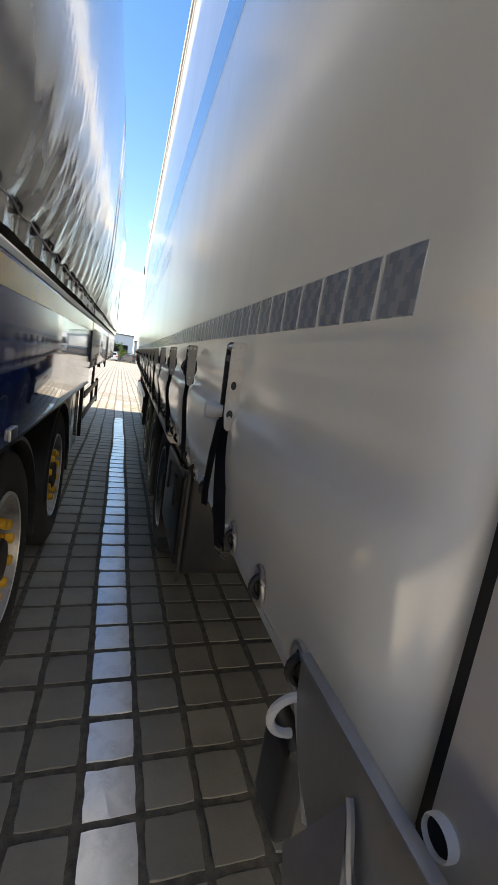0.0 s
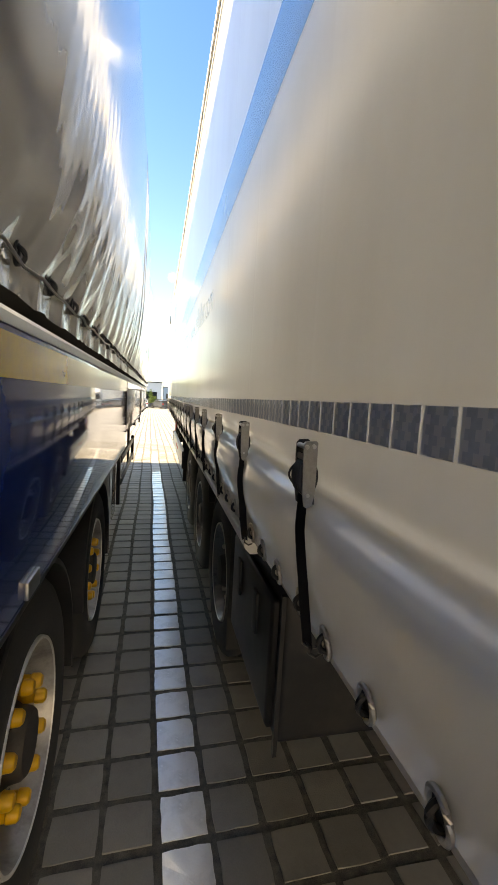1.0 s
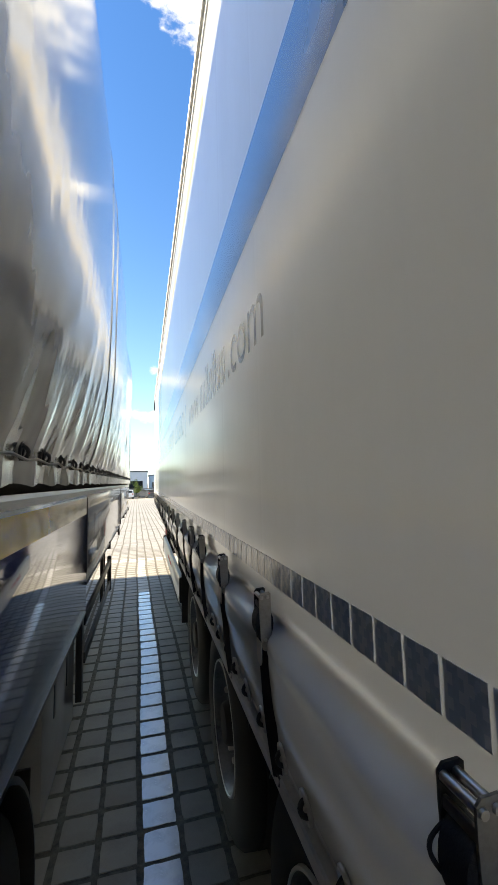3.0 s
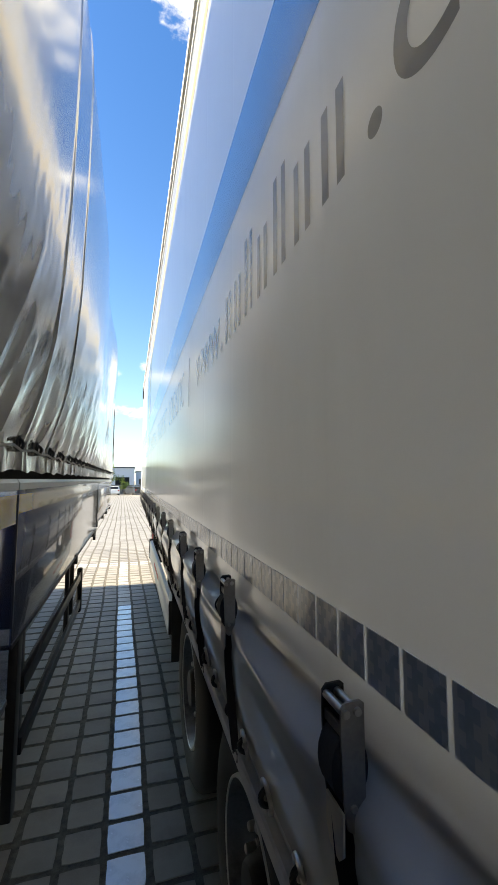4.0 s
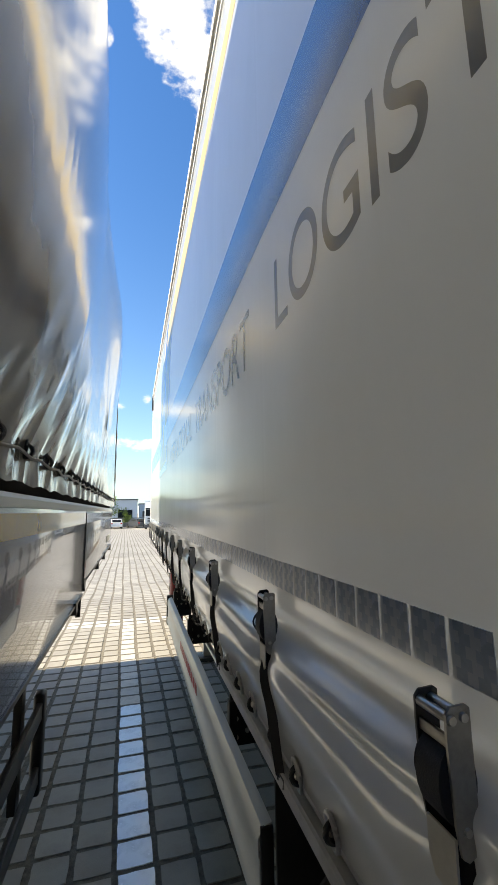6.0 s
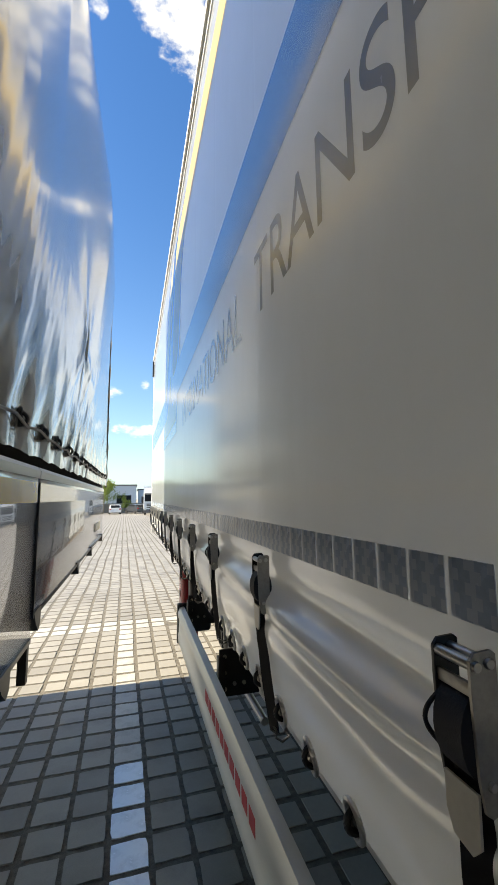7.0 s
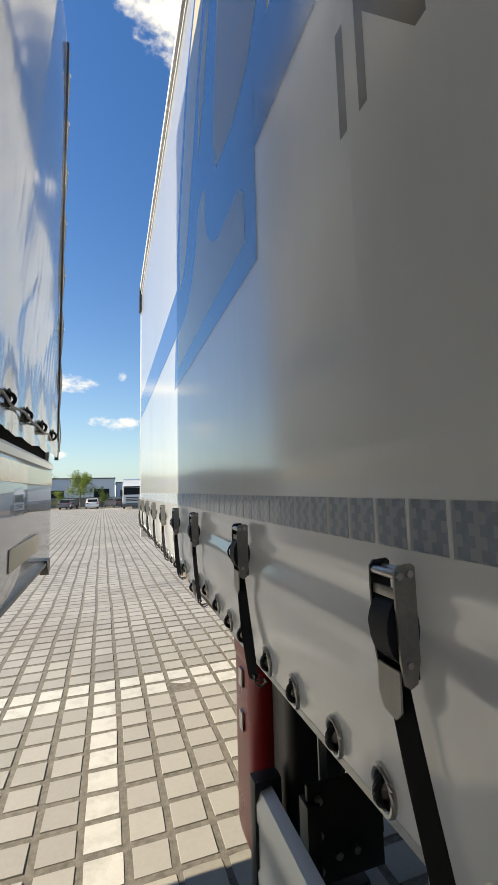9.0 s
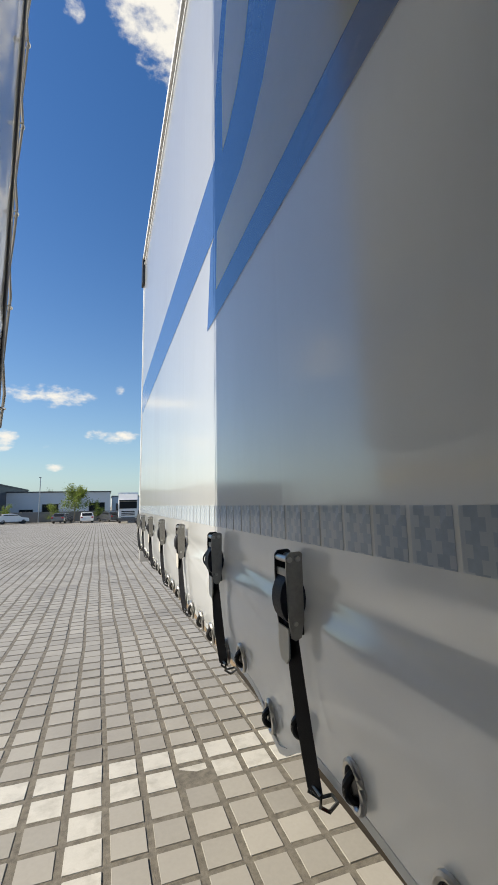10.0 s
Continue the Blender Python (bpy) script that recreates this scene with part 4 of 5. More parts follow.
part("inner_leg", bx(0.520, 0.610, 9.860, 9.950, 0.04, 0.32, bevel=0.005), M["steel"], leg)
part("foot", bx(0.44, 0.69, 9.78, 10.03, 0.0, 0.04, bevel=0.012), M["dark_steel"], leg)
leg2 = part("landing_leg", bx(1.95, 2.09, 9.60, 9.74, 0.30, 1.08, bevel=0.008), M["dark_steel"], trailer)
part("inner_leg", bx(1.975, 2.065, 9.625, 9.715, 0.04, 0.32, bevel=0.005), M["steel"], leg2)
part("foot", bx(1.89, 2.15, 9.53, 9.81, 0.0, 0.04, bevel=0.012), M["dark_steel"], leg2)
part("gearbox", bx(0.36, 0.50, 9.80, 9.98, 0.66, 0.98, bevel=0.02), M["dark_steel"], trailer)
bm = bmesh.new()
path = [(0.355, 8.10, 0.545)] + [(0.355, 8.88 + 0.11 * math.sin(q), 0.655 - 0.11 * math.cos(q)) for q in steps(0, math.pi / 2, 6)] + [(0.355, 8.99, 1.07)]
sweep(bm, path, 0.021, 10)
part("tube", bm, M["steel"], trailer, "bent steel carrier tube")
bm = bmesh.new()
sweep(bm, [(0.44, 8.00, 0.545), (0.44, 9.00, 0.545)], 0.021, 10)
sweep(bm, [(0.32, 8.93, 0.60), (0.62, 8.93, 0.60)], 0.016, 10)
part("tube", bm, M["steel"], trailer)
red = part("extinguisher_box", bx(0.090, 0.230, 9.415, 9.632, 0.50, 1.13, bevel=0.058, seg=6), M["red"], trailer, "glossy red plastic fire-extinguisher box")
part("lid", bx(0.087, 0.233, 9.412, 9.635, 1.03, 1.150, bevel=0.050, seg=6), M["red"], red)
for z in (0.98, 0.85):
    part("latch", bx(0.082, 0.095, 9.505, 9.540, z, z + 0.055, bevel=0.005), M["steel"], red, "pale latch")
part("battery_box", bx(0.135, 0.30, 9.255, 9.395, 0.64, 1.165, bevel=0.035, seg=4), M["dark_steel"], trailer, "black steel box beside the landing leg")


# ---- the neighbouring trailer with the silver curtain ----
LX = -0.58
other = empty("silver_curtain_trailer", "silver curtain trailer with blue, yellow and grey side panels, parked alongside", "semi-trailer")
L0, L1 = -1.70, 10.33


def drape(y, z):
    q = z - 1.86
    f = 0.0
    if q > -0.1:
        near = math.exp(-max(q, 0) / 0.13)
        wob = noise.noise(Vector((y * 1.3, q * 0.5, 0)))
        f += 0.0055 * near * (0.6 + 0.8 * abs(noise.noise(Vector((y * 2.2, 7.0, 0))))) * math.cos(2 * math.pi * (y + 0.02) / 0.25 + 5.0 * q + 1.2 * wob)
        far_up = math.exp(-max(q, 0) / 0.60)
        bend = 0.35 * noise.noise(Vector((y * 0.7, q * 0.9, 4.0)))
        ridge = 1 - abs(noise.noise(Vector((2.6 * (y - 0.95 * q + bend), 1.3 * q - 0.2 * y, 1.0)))) * 2.4
        f += 0.0065 * far_up * max(0.0, ridge) ** 2.4
        ridge = 1 - abs(noise.noise(Vector((6.4 * (y - 0.75 * q + bend), 2.2 * q, 7.0)))) * 2.4
        f += 0.0042 * math.exp(-max(q, 0) / 0.22) * max(0.0, ridge) ** 2
        flat_ = 1 - 0.65 * min(1.0, max(0.0, (y - 8.2) / 0.8))
        f += flat_ * 0.006 * noise.noise(Vector((0.55 * (y - 0.5 * z), z * 0.6, 6.0))) + 0.0020 * noise.noise(Vector((1.5 * (y - 0.6 * z), z * 1.1, 2.0))) + 0.0008 * noise.noise(Vector((y * 4.0, z * 3.0, 5.0)))
        ripple = 0.12 + 0.88 * math.exp(-max(q, 0) / 0.45)
        f += (0.0008 - 0.0003 * min(1.0, max(0.0, (y - 4.0) / 2.5))) * ripple * max(0.0, 0.35 + noise.noise(Vector((y * 1.1, q * 1.6, 3.0)))) * math.sin(2 * math.pi * (y - 0.22 * q) / 0.068 + 5.0 * noise.noise(Vector((y * 2.3, q * 1.2, 9.0))))
        t_ = (y - 7.5) / 2.7
        if 0 < t_ < 1.0:
            zc = 2.38 + 0.20 * math.sin(math.pi * 0.62 * t_) + 0.02 * noise.noise(Vector((y * 2, 1, 1)))
            f += 0.010 * math.exp(-abs(z - zc) / 0.08) * math.sin(math.pi * t_) ** 0.7
        sy, sz = y - 8.05, z - 2.35
        r = math.hypot(sy, sz)
        if r < 0.9:
            star = 0.0
            for ang, long_, high in ((-9, 0.55, 0.0085), (62, 0.16, 0.007), (118, 0.26, 0.006), (170, 0.20, 0.005), (222, 0.30, 0.008), (265, 0.18, 0.005)):
                c_, s_ = math.cos(radians(ang)), math.sin(radians(ang))
                along, off = max(sy * c_ + sz * s_, 0.0), sz * c_ - sy * s_
                if along > 0.0:
                    star = max(star, high * math.exp(-along / long_) * math.exp(-abs(off) / (0.020 + 0.12 * along)))
            f += 1.8 * star * min(1.0, r / 0.05)
        u = min(1.0, max(0.0, (z - 1.86) / 2.11))
        k_ = min(1.0, max(0.0, (y - 5.8) / 2.2))
        e_ = min(1.0, max(0.0, (y - 8.5) / 1.2))
        swell = (0.125 - 0.095 * k_ * k_ * (3 - 2 * k_)) * (1 - e_ * e_ * (3 - 2 * e_))
        f += swell * (1 - math.exp(-max(q, 0) / 0.30)) * (1 - u ** 16)
        late = min(1.0, max(0.0, (y - 7.2) / 1.3)) * min(1.0, max(0.0, (10.25 - y) / 0.8))
        f += 0.085 * late * math.sin(math.pi * u ** 2.1)
        lift = min(1.0, max(0.0, (y - 9.6) / 0.6))
        f += 0.015 * lift * lift * (3 - 2 * lift)
        for seam in (4.16, 4.56):
            f += 0.005 * math.exp(-((y - seam) / 0.016) ** 2)
    return f


def drape_point(y, k):
    scallop = 0.010 * abs(math.sin(math.pi * (y + 0.02) / 0.25))
    z0 = 1.766 + scallop
    z = z0 + (2.35 - z0) * k / 26 if k <= 26 else 2.35 + (3.97 - 2.35) * (k - 26) / 22
    return (LX + 0.004 + drape(y, z), y, z)


link("curtain", grid_mesh("curtain", steps(L0, L1 - 0.02, 1500), list(range(49)), drape_point), M["silver"], other, "glossy silver tarpaulin curtain with diagonal creases")
link("roof", grid_mesh("roof", steps(-3.12, LX - 0.02, 8), steps(L0, L1, 24), lambda x, y: (x, y, 3.995 + 0.012 * math.sin(math.pi * (x + 3.12) / 2.5))), M["roof_tarp"], other, "translucent white roof tarpaulin")
part("roof_rail", bx(LX - 0.05, LX + 0.012, L0, L1, 3.94, 4.01, bevel=0.008), M["alu_white"], other)
part("front_wall", bx(-3.15, LX - 0.01, L1 - 0.04, L1, 1.30, 3.96, bevel=0.006), M["grey_panel"], other)
part("rear_wall", bx(-3.15, LX - 0.01, L0, L0 + 0.04, 1.12, 3.96), M["grey_panel"], other)
link("far_curtain", grid_mesh("far_curtain", steps(L0, L1, 20), steps(1.12, 3.99, 6), lambda y, z: (-3.13, y, z)), M["silver"], other)
# Closed panel out of view, added to dim light passing under the trailer.
part("far_side_guard", bx(-3.13, -3.10, 3.50, 6.90, 0.40, 1.08, bevel=0.006), M["chassis"], other)
part("floor", bx(-3.12, LX - 0.03, L0 + 0.04, L1 - 0.04, 1.33, 1.39), M["floor_under"], other)
for x in (-2.36, -1.52):
    part("chassis_beam", bx(x, x + 0.14, L0 + 0.3, 9.2, 0.90, 1.335, bevel=0.01), M["chassis"], other)
bm = bmesh.new()
sweep(bm, [(LX + 0.019, L1 - 0.012, 1.76), (LX + 0.019, L1 - 0.012, 3.98)], 0.009, 10)
part("edge_trim", bm, M["plastic"], other, "black trim along the front edge of the curtain")
for k in range(8):
    part("lacing_ring", sweep(bmesh.new(), [(LX + 0.024 + 0.012 * math.cos(q), L1 + 0.006 + 0.012 * math.sin(q), 1.85 + 0.28 * k) for q in steps(0, 2 * math.pi, 10)[:-1]], 0.0025, 5, closed=True), M["steel"], other)
bm = bmesh.new()
sweep(bm, [(LX + 0.026 + 0.005 * math.sin(2.1 * k), L1 + 0.011 + 0.004 * math.sin(1.3 * k), 1.80 + 0.09 * k) for k in range(25)], 0.004, 6)
part("lacing_cord", bm, M["rope"], other, "pale cord laced down the front edge of the curtain")
# Black strip holds the shade of the gap under the curtain.
part("gap_rail", bx(LX - 0.05, LX - 0.026, L0, L1 - 0.01, 1.735, 1.83), M["gap_shade"], other, "flat black strip behind the rope hooks, shade put into its colour")
bm = bmesh.new()
sweep(bm, [(LX + 0.022 + 0.004 * math.sin(k * 2.1), -1.74 + k * 0.125, 1.842 - (0.010 if k % 2 else 0.0)) for k in range(97)], 0.0038, 6)
part("customs_rope", bm, M["rope"], other, "grey customs rope threaded through the hooks")
bm = bmesh.new()
sweep(bm, [(0.0, 0.014 * math.cos(k * math.pi / 9), 0.022 * math.sin(k * math.pi / 9)) for k in range(18)], 0.0036, 7, closed=True)
hook = part("eyelet", bm, M["dark_steel"], other, "dark oval eyelet with a rope hook")
bm = bmesh.new()
bm.faces.new([bm.verts.new((-0.0015, 0.013 * math.cos(k * math.pi / 9), 0.021 * math.sin(k * math.pi / 9))) for k in range(18)])
# here too a black face paints the shade within the eyelet
part("eyelet_hole", bm, M["plastic"], hook)
bm = bmesh.new()
sweep(bm, [(-0.004 + 0.020 * math.sin(math.pi * k / 12), 0.0, -0.004 + 0.017 * math.cos(math.pi * k / 12)) for k in range(13)], 0.0052, 7)
part("rope_hook", bm, M["dark_steel"], hook)
n_hooks = int((L1 - L0) / 0.25)
for k in range(n_hooks):
    y = -1.62 + 0.25 * k
    m = pose(LX + 0.008 + drape(y, 1.855), y, 1.855, rg.uniform(-8, 8), 6, rg.uniform(-10, 10))
    if k == 0:
        hook.matrix_basis = m
    else:
        again(hook, m)


def side_panel(name, y0, y1, z0, z1, material, label):
    return part(name, bx(LX - 0.022, LX, y0, y1, z0, z1, bevel=0.004), material, other, label)


p1 = side_panel("side_panel", L0, 4.178, 1.10, 1.718, M["blue_panel"], "dark blue lacquered side panel")
part("yellow_band", bx(LX - 0.001, LX + 0.0022, L0 + 0.01, 4.170, 1.612, 1.700), M["yellow_panel"], p1, "yellow painted band", smooth=False)
p2 = side_panel("side_panel", 4.192, 7.393, 1.245, 1.718, M["gloss_panel"], "glossy blue-grey lacquered side panel")
part("yellow_band", bx(LX - 0.001, LX + 0.0022, 4.20, 7.38, 1.640, 1.700), M["yellow_panel"], p2, "faded yellow painted band", smooth=False)
p3 = side_panel("side_panel", 7.407, L1 - 0.01, 1.305, 1.718, M["gloss_panel"], "glossy blue-grey lacquered side panel")
part("sticker", bx(LX - 0.001, LX + 0.0015, 9.50, 9.995, 1.387, 1.452), M["sticker"], p3, "pale faded rectangular sticker", smooth=False)
part("yellow_band", bx(LX - 0.001, LX + 0.0022, 7.42, L1 - 0.02, 1.640, 1.700), M["yellow_panel"], p3, "faded yellow painted band", smooth=False)
for p_, y0, y1 in ((p1, L0, 4.178), (p2, 4.192, 7.393), (p3, 7.407, L1 - 0.01)):
    part("top_trim", extrude_y(bmesh.new(), [(LX - 0.02, 1.714), (LX + 0.004, 1.714), (LX + 0.005, 1.736), (LX - 0.004, 1.748), (LX - 0.02, 1.748)], y0, y1), M["alu"], p_, "aluminium top trim")
for p_, y0, y1, z0 in ((p1, L0, 4.178, 1.10), (p2, 4.192, 7.393, 1.245), (p3, 7.407, L1 - 0.01, 1.305)):
    part("bottom_seal", bx(LX - 0.024, LX + 0.003, y0 + 0.004, y1 - 0.004, z0 - 0.012, z0 + 0.004, bevel=0.003), M["plastic"], p_, "thin black strip along the lower edge")
for y in (4.185, 7.40):
    part("panel_post", bx(LX - 0.03, LX - 0.006, y - 0.012, y + 0.012, 1.12, 1.74), M["dark_steel"], other)
    part("hinge", bx(LX - 0.01, LX + 0.005, y - 0.005, y + 0.005, 1.30, 1.70, bevel=0.002), M["dark_steel"], other)
for y, z in ((5.75, 1.235), (7.12, 1.235), (7.45, 1.295), (8.45, 1.295), (9.20, 1.295), (10.25, 1.295)):
    part("latch", prism(bmesh.new(), [(y - 0.05, z + 0.02), (y + 0.05, z + 0.02), (y + 0.045, z - 0.035), (y + 0.02, z - 0.05), (y - 0.02, z - 0.02)], LX - 0.03, LX + 0.006), M["plastic"], other, "black panel latch")
part("reflector", bx(LX - 0.004, LX + 0.010, 1.20, 1.30, 1.105, 1.15, bevel=0.006), M["steel"], other, "small clip lamp on the panel edge")

# The 0.17 axle and far wheels are unseen, added to block sunlit ground.
for y in (0.17, 1.50, 2.83):
    wheel(other, -0.640, y, 1, True, M["rim"])
    wheel(other, -3.07, y, -1, True, M["rim"])
    part("axle", lathe(bmesh.new(), [(-2.85, 0.0), (-2.85, 0.065), (-0.85, 0.065), (-0.85, 0.0)], 16, (0, y, 0.5)), M["chassis"], other)
    bm = bmesh.new()
    arc = [(math.cos(radians(q)), math.sin(radians(q))) for q in range(-12, 181, 8)]
    for (c0, s0), (c1, s1) in zip(arc, arc[1:]):
        for x0, x1 in ((-0.628, -1.03),):
            vs4 = [bm.verts.new((x, y + 0.555 * c, 0.5 + 0.555 * s)) for x, c, s in ((x0, c0, s0), (x1, c0, s0), (x1, c1, s1), (x0, c1, s1))]
            bm.faces.new(vs4)
        lipv = [bm.verts.new((x, y + r * c, 0.5 + r * s)) for x, r, c, s in ((-0.628, 0.555, c0, s0), (-0.628, 0.555, c1, s1), (-0.624, 0.535, c1, s1), (-0.624, 0.535, c0, s0))]
        bm.faces.new(lipv)
    bmesh.ops.remove_doubles(bm, verts=bm.verts, dist=0.001)
    bmesh.ops.solidify(bm, geom=bm.faces[:], thickness=0.005)
    part("mudguard", bm, M["plastic"], other, "black plastic mudguard")
part("mud_flap", bx(-1.05, -0.66, 3.43, 3.445, 0.30, 0.80, bevel=0.004), M["rubber"], other)
crate = part("storage_box", bx(-1.15, -0.70, 3.80, 4.62, 0.36, 1.08, bevel=0.012), M["grey_panel"], other, "pale grey storage box behind the wheels")
for y in (4.05, 4.38):
    part("slot", bx(-0.704, -0.697, y - 0.025, y + 0.025, 0.66, 0.90, bevel=0.002), M["plastic"], crate)
fence = part("side_guard", bx(-0.675, -0.652, 4.75, 6.84, 0.855, 0.925, bevel=0.006), M["dark_steel"], other, "two dark steel side guard rails")
part("lower_rail", bx(-0.675, -0.652, 4.75, 6.84, 0.615, 0.685, bevel=0.006), M["dark_steel"], fence)
part("end_post", bx(-0.69, -0.645, 6.80, 6.875, 0.57, 0.955, bevel=0.018, seg=3), M["plastic"], fence)
for y in (4.80, 6.20):
    part("upright", bx(-0.705, -0.676, y, y + 0.055, 0.60, 1.09, bevel=0.004), M["dark_steel"], fence)
part("upright", bx(-0.73, -0.70, 6.66, 6.72, 0.60, 1.24, bevel=0.004), M["dark_steel"], fence)
part("marker_post", bx(-0.70, -0.66, 4.66, 4.73, 0.42, 1.24, bevel=0.008), M["plastic"], other)


# ---- far side of the yard ----
def far_z(y):
    return fall(y)


def car(label, x, y, paint, turn=0.0):
    root = empty("parked_car", label, "car", "parked cars")
    prof = [(-2.1, 0.35), (-2.15, 0.62), (-2.05, 0.95), (-1.75, 1.02), (-1.35, 1.42), (-0.2, 1.50), (0.55, 1.36), (1.05, 0.98), (1.95, 0.86), (2.12, 0.62), (2.1, 0.35)]
    bm = bmesh.new()
    rings = []
    for sx, inset in ((-0.88, 0.10), (-0.84, 0.0), (0.84, 0.0), (0.88, 0.10)):
        rings.append([bm.verts.new((sx * (1 - 0.14 * max(0, (z - 0.9) / 0.6)), yy * (1 - 0.01 * inset), z - inset * 0.1)) for yy, z in prof])
    n = len(prof)
    for a_, b_ in zip(rings, rings[1:]):
        for k in range(n):
            bm.faces.new((a_[k], a_[(k + 1) % n], b_[(k + 1) % n], b_[k]))
    bm.faces.new(rings[0])
    bm.faces.new(rings[-1][::-1])
    bmesh.ops.recalc_face_normals(bm, faces=bm.faces)
    part("body", bm, paint, root)
    part("rear_window", prism_x(-0.66, 0.66, [(-1.80, 1.04), (-1.42, 1.38), (-1.46, 1.40), (-1.86, 1.06)]), M["glass_dark"], root)
    part("windscreen", prism_x(-0.66, 0.66, [(0.62, 1.34), (1.02, 1.02), (1.08, 1.04), (0.66, 1.37)]), M["glass_dark"], root)
    for s in (-1, 1):
        part("side_window", bx(s * 0.795 - 0.02, s * 0.795 + 0.02, -1.25, 0.65, 1.02, 1.34, bevel=0.01), M["glass_dark"], root)
        part("tail_lamp", bx(s * 0.70 - 0.13, s * 0.70 + 0.13, -2.14, -2.02, 0.74, 0.92, bevel=0.02), M["lamp_red"], root)
        for yy in (-1.3, 1.35):
            part("wheel", lathe(bmesh.new(), [(-0.1, 0.0), (-0.1, 0.28), (-0.07, 0.33), (0.07, 0.33), (0.1, 0.28), (0.1, 0.0)], 20, (s * 0.78, yy, 0.33)), M["rubber"], root)
    part("bumper", bx(-0.84, 0.84, -2.2, -2.05, 0.32, 0.58, bevel=0.04), paint, root)
    root.matrix_basis = pose(x, y, far_z(y), 0, 0, turn)
    return root


def prism_x(x0, x1, outline):
    return prism(bmesh.new(), outline, x0, x1)


car("white hatchback parked before the boundary wall", -3.0, 75.0, M["car_white"], 4)
car("dark graphite car parked before the boundary wall", -6.3, 76.0, M["car_grey"], -14)
car("dark estate car parked beside the white lorry", 0.1, 77.0, M["car_dark"], 30)
car("pale car parked beside the dark building", -13.4, 79.0, M["car_white"], -70)


def lorry(x, y):
    root = empty("white_lorry", "white cab-over lorry with tall roof facing the yard", "lorry")
    part("cab", bx(-1.22, 1.22, 0, 2.2, 0.55, 3.05, bevel=0.12, seg=3), M["car_white"], root)
    part("roof_fairing", prism_x(-1.15, 1.15, [(0.25, 3.02), (0.7, 3.75), (2.2, 3.80), (2.2, 3.02)]), M["car_white"], root)
    part("windscreen", bx(-1.08, 1.08, -0.02, 0.05, 1.85, 2.75, bevel=0.02), M["glass_dark"], root)
    part("sun_visor", bx(-1.12, 1.12, -0.16, 0.04, 2.78, 2.95, bevel=0.02), M["plastic"], root)
    for z in (0.98, 1.20, 1.42):
        part("grille_bar", bx(-0.82, 0.82, -0.02, 0.03, z, z + 0.13, bevel=0.01), M["plastic"], root)
    part("bumper", bx(-1.24, 1.24, -0.06, 0.3, 0.32, 0.80, bevel=0.05), M["car_grey"], root)
    for s in (-1, 1):
        part("headlamp", bx(s * 1.0 - 0.16, s * 1.0 + 0.16, -0.08, 0.0, 0.66, 0.90, bevel=0.02), M["steel"], root)
        part("mirror", bx(s * 1.42 - 0.10, s * 1.42 + 0.10, 0.05, 0.22, 1.75, 2.55, bevel=0.03), M["plastic"], root)
        part("wheel", lathe(bmesh.new(), [(-0.15, 0.0), (-0.15, 0.45), (-0.1, 0.5), (0.1, 0.5), (0.15, 0.45), (0.15, 0.0)], 24, (s * 1.02, 1.3, 0.5)), M["rubber"], root)
    part("box_body", bx(-1.27, 1.27, 2.5, 14.0, 1.0, 3.98, bevel=0.03), M["curtain"], root)
    root.matrix_basis = pose(x, y, far_z(y), 0, 0, -2)
    return root


lorry(2.35, 65.0)


def hall(x0, x1, y, h, wall_mat, label, bays):
    root = empty("warehouse", label, "building")
    z0 = far_z(y)
    part("wall", bx(x0, x1, y, y + 30, z0 - 0.3, z0 + h), wall_mat, root)
    part("roof", bx(x0 - 0.15, x1 + 0.15, y - 0.15, y + 30.15, z0 + h, z0 + h + 0.22), M["facade_dark"], root)
    for xa, xb, za, zb, m_ in bays:
        w = part("window", bx(xa, xb, y - 0.06, y + 0.05, z0 + za, z0 + zb), m_, root)
        nb = max(2, int((xb - xa) / 1.1))
        for k in range(nb + 1):
            xx = xa + (xb - xa) * k / nb
            part("mullion", bx(xx - 0.05, xx + 0.05, y - 0.10, y - 0.05, z0 + za, z0 + zb), M["facade_dark"], w)
    return root


hall(-24.0, 0.4, 102.0, 5.25, M["facade"], "long low warehouse with pale cladding and dark doors", [(-3.7, -0.7, 0.6, 3.1, M["glass_dark"]), (-12.5, -9.6, 0.6, 2.9, M["glass_dark"]), (-16.6, -14.2, 0.6, 1.9, M["glass_dark"])])
hall(-40.0, -19.0, 96.0, 6.5, M["facade_dark"], "dark clad office block with a long glazed front", [(-30.0, -20.5, 1.0, 4.6, M["glass_dark"])])
hall(1.0, 14.0, 118.0, 4.6, M["facade"], "pale flat-roofed hall far behind the lorry", [(2.0, 6.0, 0.8, 2.8, M["glass_dark"])])

wall_far = part("boundary_wall", bx(-70, 6.0, 82.0, 82.25, far_z(82) - 0.2, far_z(82) + 1.6, bevel=0.02), M["concrete"])
tagged(wall_far, "low grey concrete boundary wall along the yard", "wall", kind="structure")

# Plain walls added out of view to cut blue sky light and bounce warmer light.
block_side = part("wall_east", bx(3.35, 3.6, -12.0, 9.0, -0.05, 4.1, bevel=0.02), M["closing"])
tagged(block_side, "unseen plain wall added to block sky light past the white trailer", "wall", kind="structure")
block_back = part("wall_south", bx(-12.0, 3.35, -12.3, -12.0, -0.05, 5.0, bevel=0.02), M["closing"])
tagged(block_back, "unseen plain wall added to block sky light behind the parked trailers", "wall", kind="structure")

post = empty("street_lamp", "slim grey street lamp post beside the boundary wall", "street lamp")
bm = bmesh.new()
sweep(bm, [(0, 0, 0), (0, 0, 4), (0, 0, 6.9)], [0.09, 0.07, 0.05], 10)
part("pole", bm, M["galv"], post)
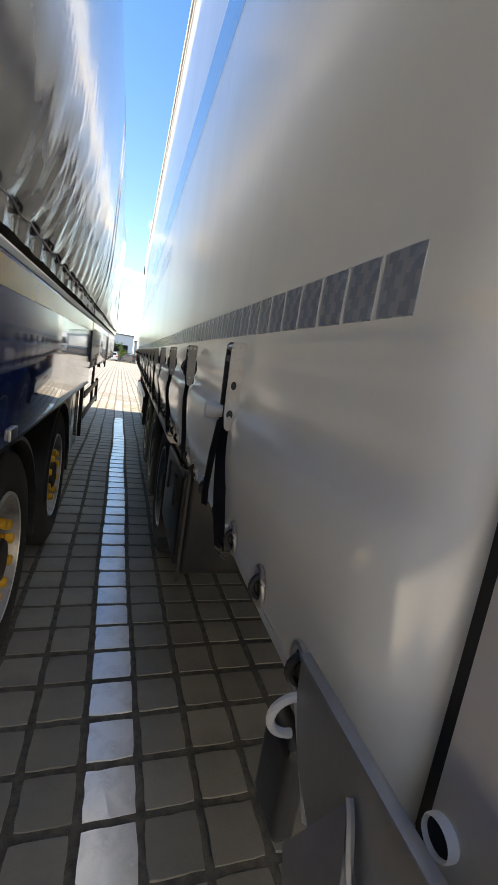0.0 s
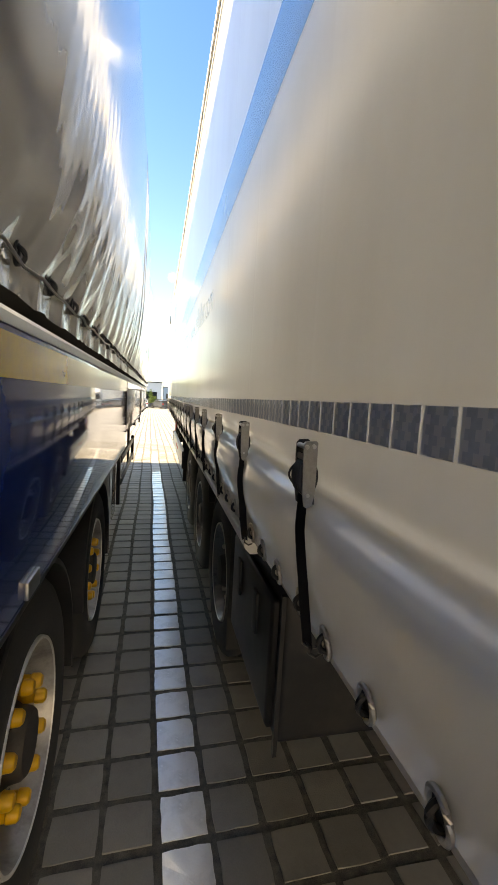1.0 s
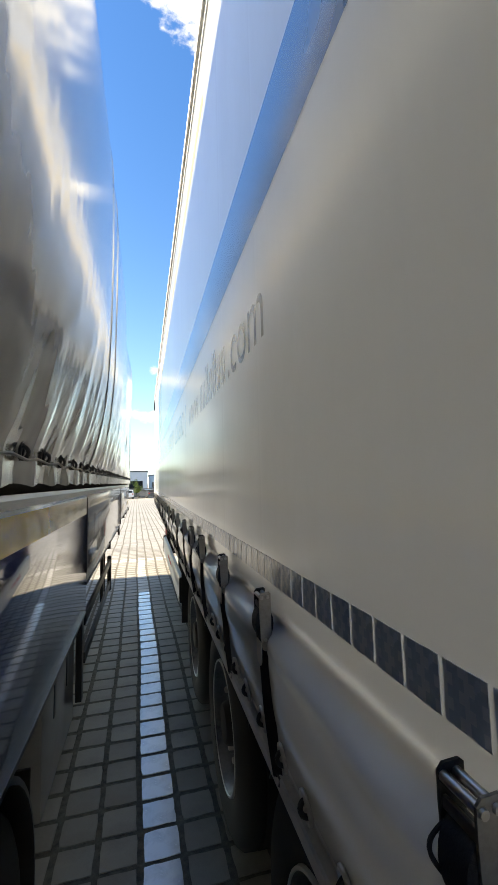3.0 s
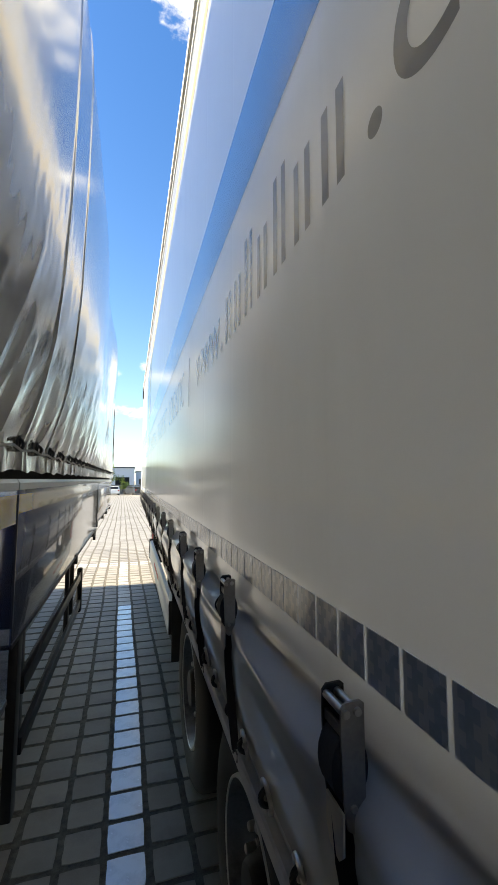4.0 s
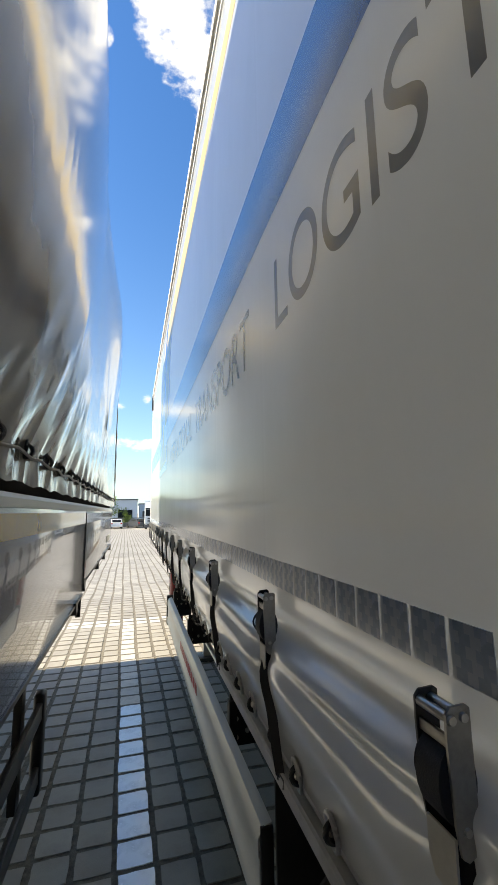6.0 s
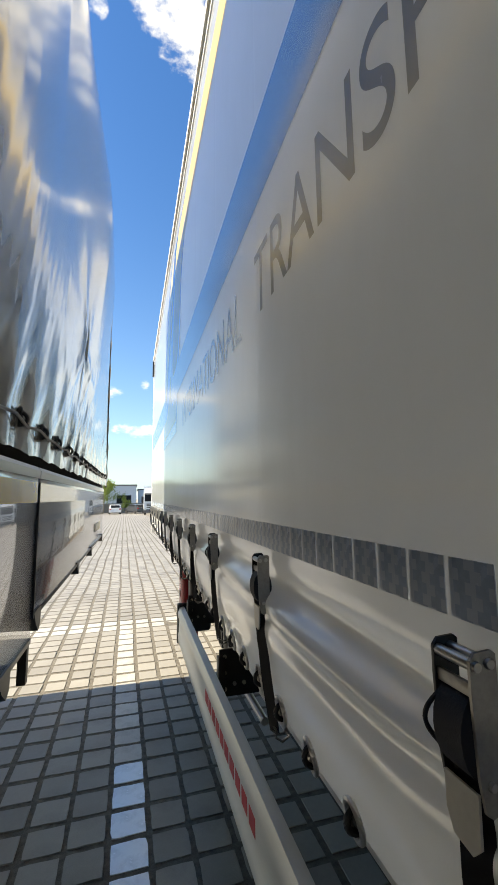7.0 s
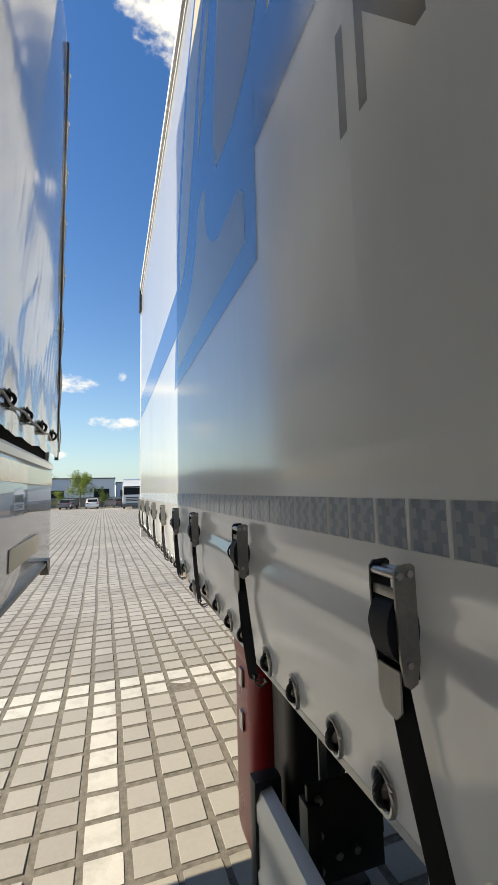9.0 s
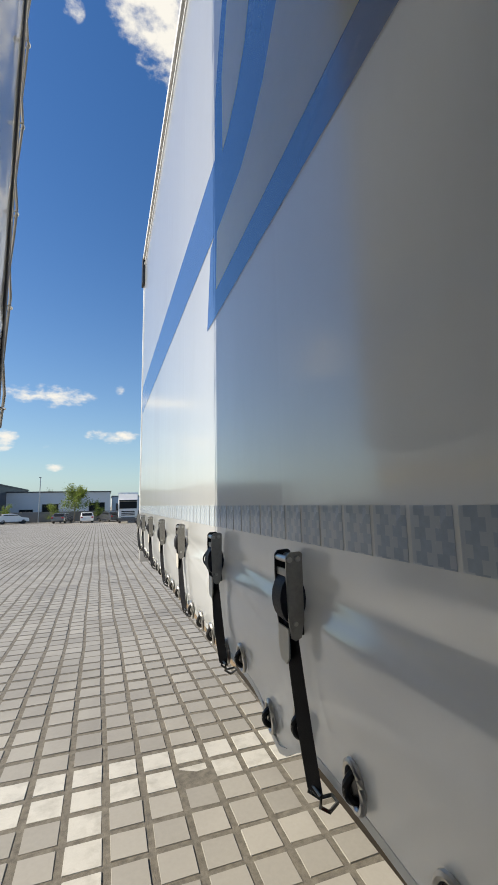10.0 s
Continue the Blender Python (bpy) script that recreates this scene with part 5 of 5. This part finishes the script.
part("lamp_head", bx(-0.12, 0.12, -0.5, 0.1, 6.86, 7.0, bevel=0.03), M["galv"], post)
post.location = (-10.2, 81.0, far_z(81))


def tree(name, label, x, y, h, crown, leaves, seed, leaf_mat):
    rg_ = random.Random(seed)
    root = empty(name, label, "tree", "young trees along the wall")
    bm = bmesh.new()
    sweep(bm, [(0, 0, 0), (0.03, 0.02, h * 0.3), (-0.02, 0.0, h * 0.6), (0.02, 0, h * 0.92)], [0.035 * h * 0.5, 0.028 * h * 0.5, 0.018 * h * 0.5, 0.004 * h], 8)
    tips = []
    for k in range(14):
        z0 = h * rg_.uniform(0.16, 0.8)
        q = rg_.uniform(0, 6.28)
        r = crown * rg_.uniform(0.5, 1.0) * (1.15 - z0 / h)
        end = (r * math.cos(q), r * math.sin(q), z0 + h * rg_.uniform(0.06, 0.2))
        sweep(bm, [(0, 0, z0), (end[0] * 0.5, end[1] * 0.5, z0 + (end[2] - z0) * 0.65), end], [0.010 * h * 0.5, 0.007 * h * 0.5, 0.003 * h], 5)
        tips.append(end)
    part("trunk", bm, M["bark"], root)
    bm = bmesh.new()
    for k in range(leaves):
        tx, ty, tz = tips[rg_.randrange(len(tips))]
        q = rg_.random() ** 0.5
        c = Vector((tx * q, ty * q, tz * (0.8 + 0.25 * q))) + Vector((rg_.gauss(0, 0.2), rg_.gauss(0, 0.2), rg_.gauss(0, 0.22))) * crown * 0.55
        s = rg_.uniform(0.05, 0.11) * (0.6 + 0.1 * h)
        n_ = Vector((rg_.gauss(0, 1), rg_.gauss(0, 1), rg_.gauss(0, 1))).normalized()
        u = n_.orthogonal().normalized() * s
        w = n_.cross(u)
        bm.faces.new([bm.verts.new(c + d) for d in (-u, w * 0.6, u, -w * 0.6)])
    part("crown", bm, leaf_mat, root, "loose bright green leaves", smooth=False)
    root.location = (x, y, far_z(y))
    return root


tree("birch_tree", "young bright green birch behind the parked cars", -5.0, 80.0, 5.9, 3.0, 5200, 3, M["leaf"])
tree("sapling", "small yellow-green sapling beside the boundary wall", -8.3, 80.5, 3.0, 1.7, 1300, 5, M["leaf"])
tree("sapling", "small green sapling between parked cars", -1.45, 79.0, 3.2, 1.5, 1300, 8, M["leaf"])
tree("sapling", "small yellow-green sapling beside the boundary wall", -14.5, 80.5, 2.7, 1.5, 1100, 11, M["leaf"])

tree("tree", "dark distant tree behind the warehouse roof", -15.0, 140.0, 7.4, 3.4, 1800, 14, M["leaf_dark"])

# belt of woods along the open side of the yard
rw = random.Random(31)
bm = bmesh.new()
for k in range(9000):
    d = rw.random()
    x, y = -34.0 - 130.0 * d + rw.gauss(0, 2.0), 62.0 + 26.0 * d + rw.gauss(0, 3.0)
    top = 2.6 + 1.8 * noise.noise(Vector((x * 0.12, 3.0, 1.0))) + 1.0 * noise.noise(Vector((x * 0.5, 8.0, 1.0)))
    c = Vector((x, y, far_z(y) + top * rw.random() ** 0.7))
    n_ = Vector((rw.gauss(0, 1), rw.gauss(0, 1), rw.gauss(0, 1))).normalized()
    u = n_.orthogonal().normalized() * rw.uniform(0.25, 0.55)
    w = n_.cross(u)
    bm.faces.new([bm.verts.new(c + d_) for d_ in (-u, w * 0.7, u, -w * 0.7)])
woods = part("far_woods", bm, M["leaf_dark"], None, smooth=False)
tagged(woods, "low belt of green shrubs far off along the open yard", "woods", kind="stuff")

# ---- pavers, last: the lane between the trailers one by one, the rest of the yard joined ----
sunlit_worn_meshes = [paver_mesh("painted_paver", 80 + k) for k in range(5)]
for me in sunlit_worn_meshes:
    me.materials.append(M["paver_sunlit_worn"])
grey_meshes = [paver_mesh("paver", 20 + k) for k in range(7)]
white_meshes = [paver_mesh("painted_paver", 60 + k) for k in range(5)]
for me in grey_meshes:
    me.materials.append(M["paver"])
for me in white_meshes:
    me.materials.append(M["paver_white"])
rg = random.Random(12)
for j in NEAR_ROWS:
    for i in NEAR_COLS:
        x, y = paver_place(i, j)
        white = is_white(i, j)
        ob = new("painted_paver" if white else "paver", rg.choice((white_meshes if j < SUNLIT_WORN_ROW else sunlit_worn_meshes) if white else grey_meshes))
        ob.parent = ground
        ob.matrix_basis = pose(x + rg.uniform(-0.002, 0.002), y + rg.uniform(-0.002, 0.002), level(x, y) + rg.uniform(-0.0015, 0.0015), rg.uniform(-0.4, 0.4), rg.uniform(-0.4, 0.4), math.degrees(TURN_GRID) + rg.choice((0, 180)) + rg.uniform(-0.5, 0.5))
near_set = {(i, j) for i in NEAR_COLS for j in NEAR_ROWS}
cells = [(i, j) for i in range(-42, 22) for j in range(-76, 52) if (i, j) not in near_set]
paver_field("paver_field", [c for c in cells if not is_white(*c)], M["paver_far"], True)
paver_field("painted_line", [c for c in cells if is_white(*c) and c[1] < SUNLIT_WORN_ROW], M["paver_white"], True)
paver_field("worn_line", [c for c in cells if is_white(*c) and c[1] >= SUNLIT_WORN_ROW], M["paver_sunlit_worn"], True)
paver_field("distant_pavers", [(i, j) for i in range(-150, 60) for j in range(52, 350)], M["paver_far"], False)
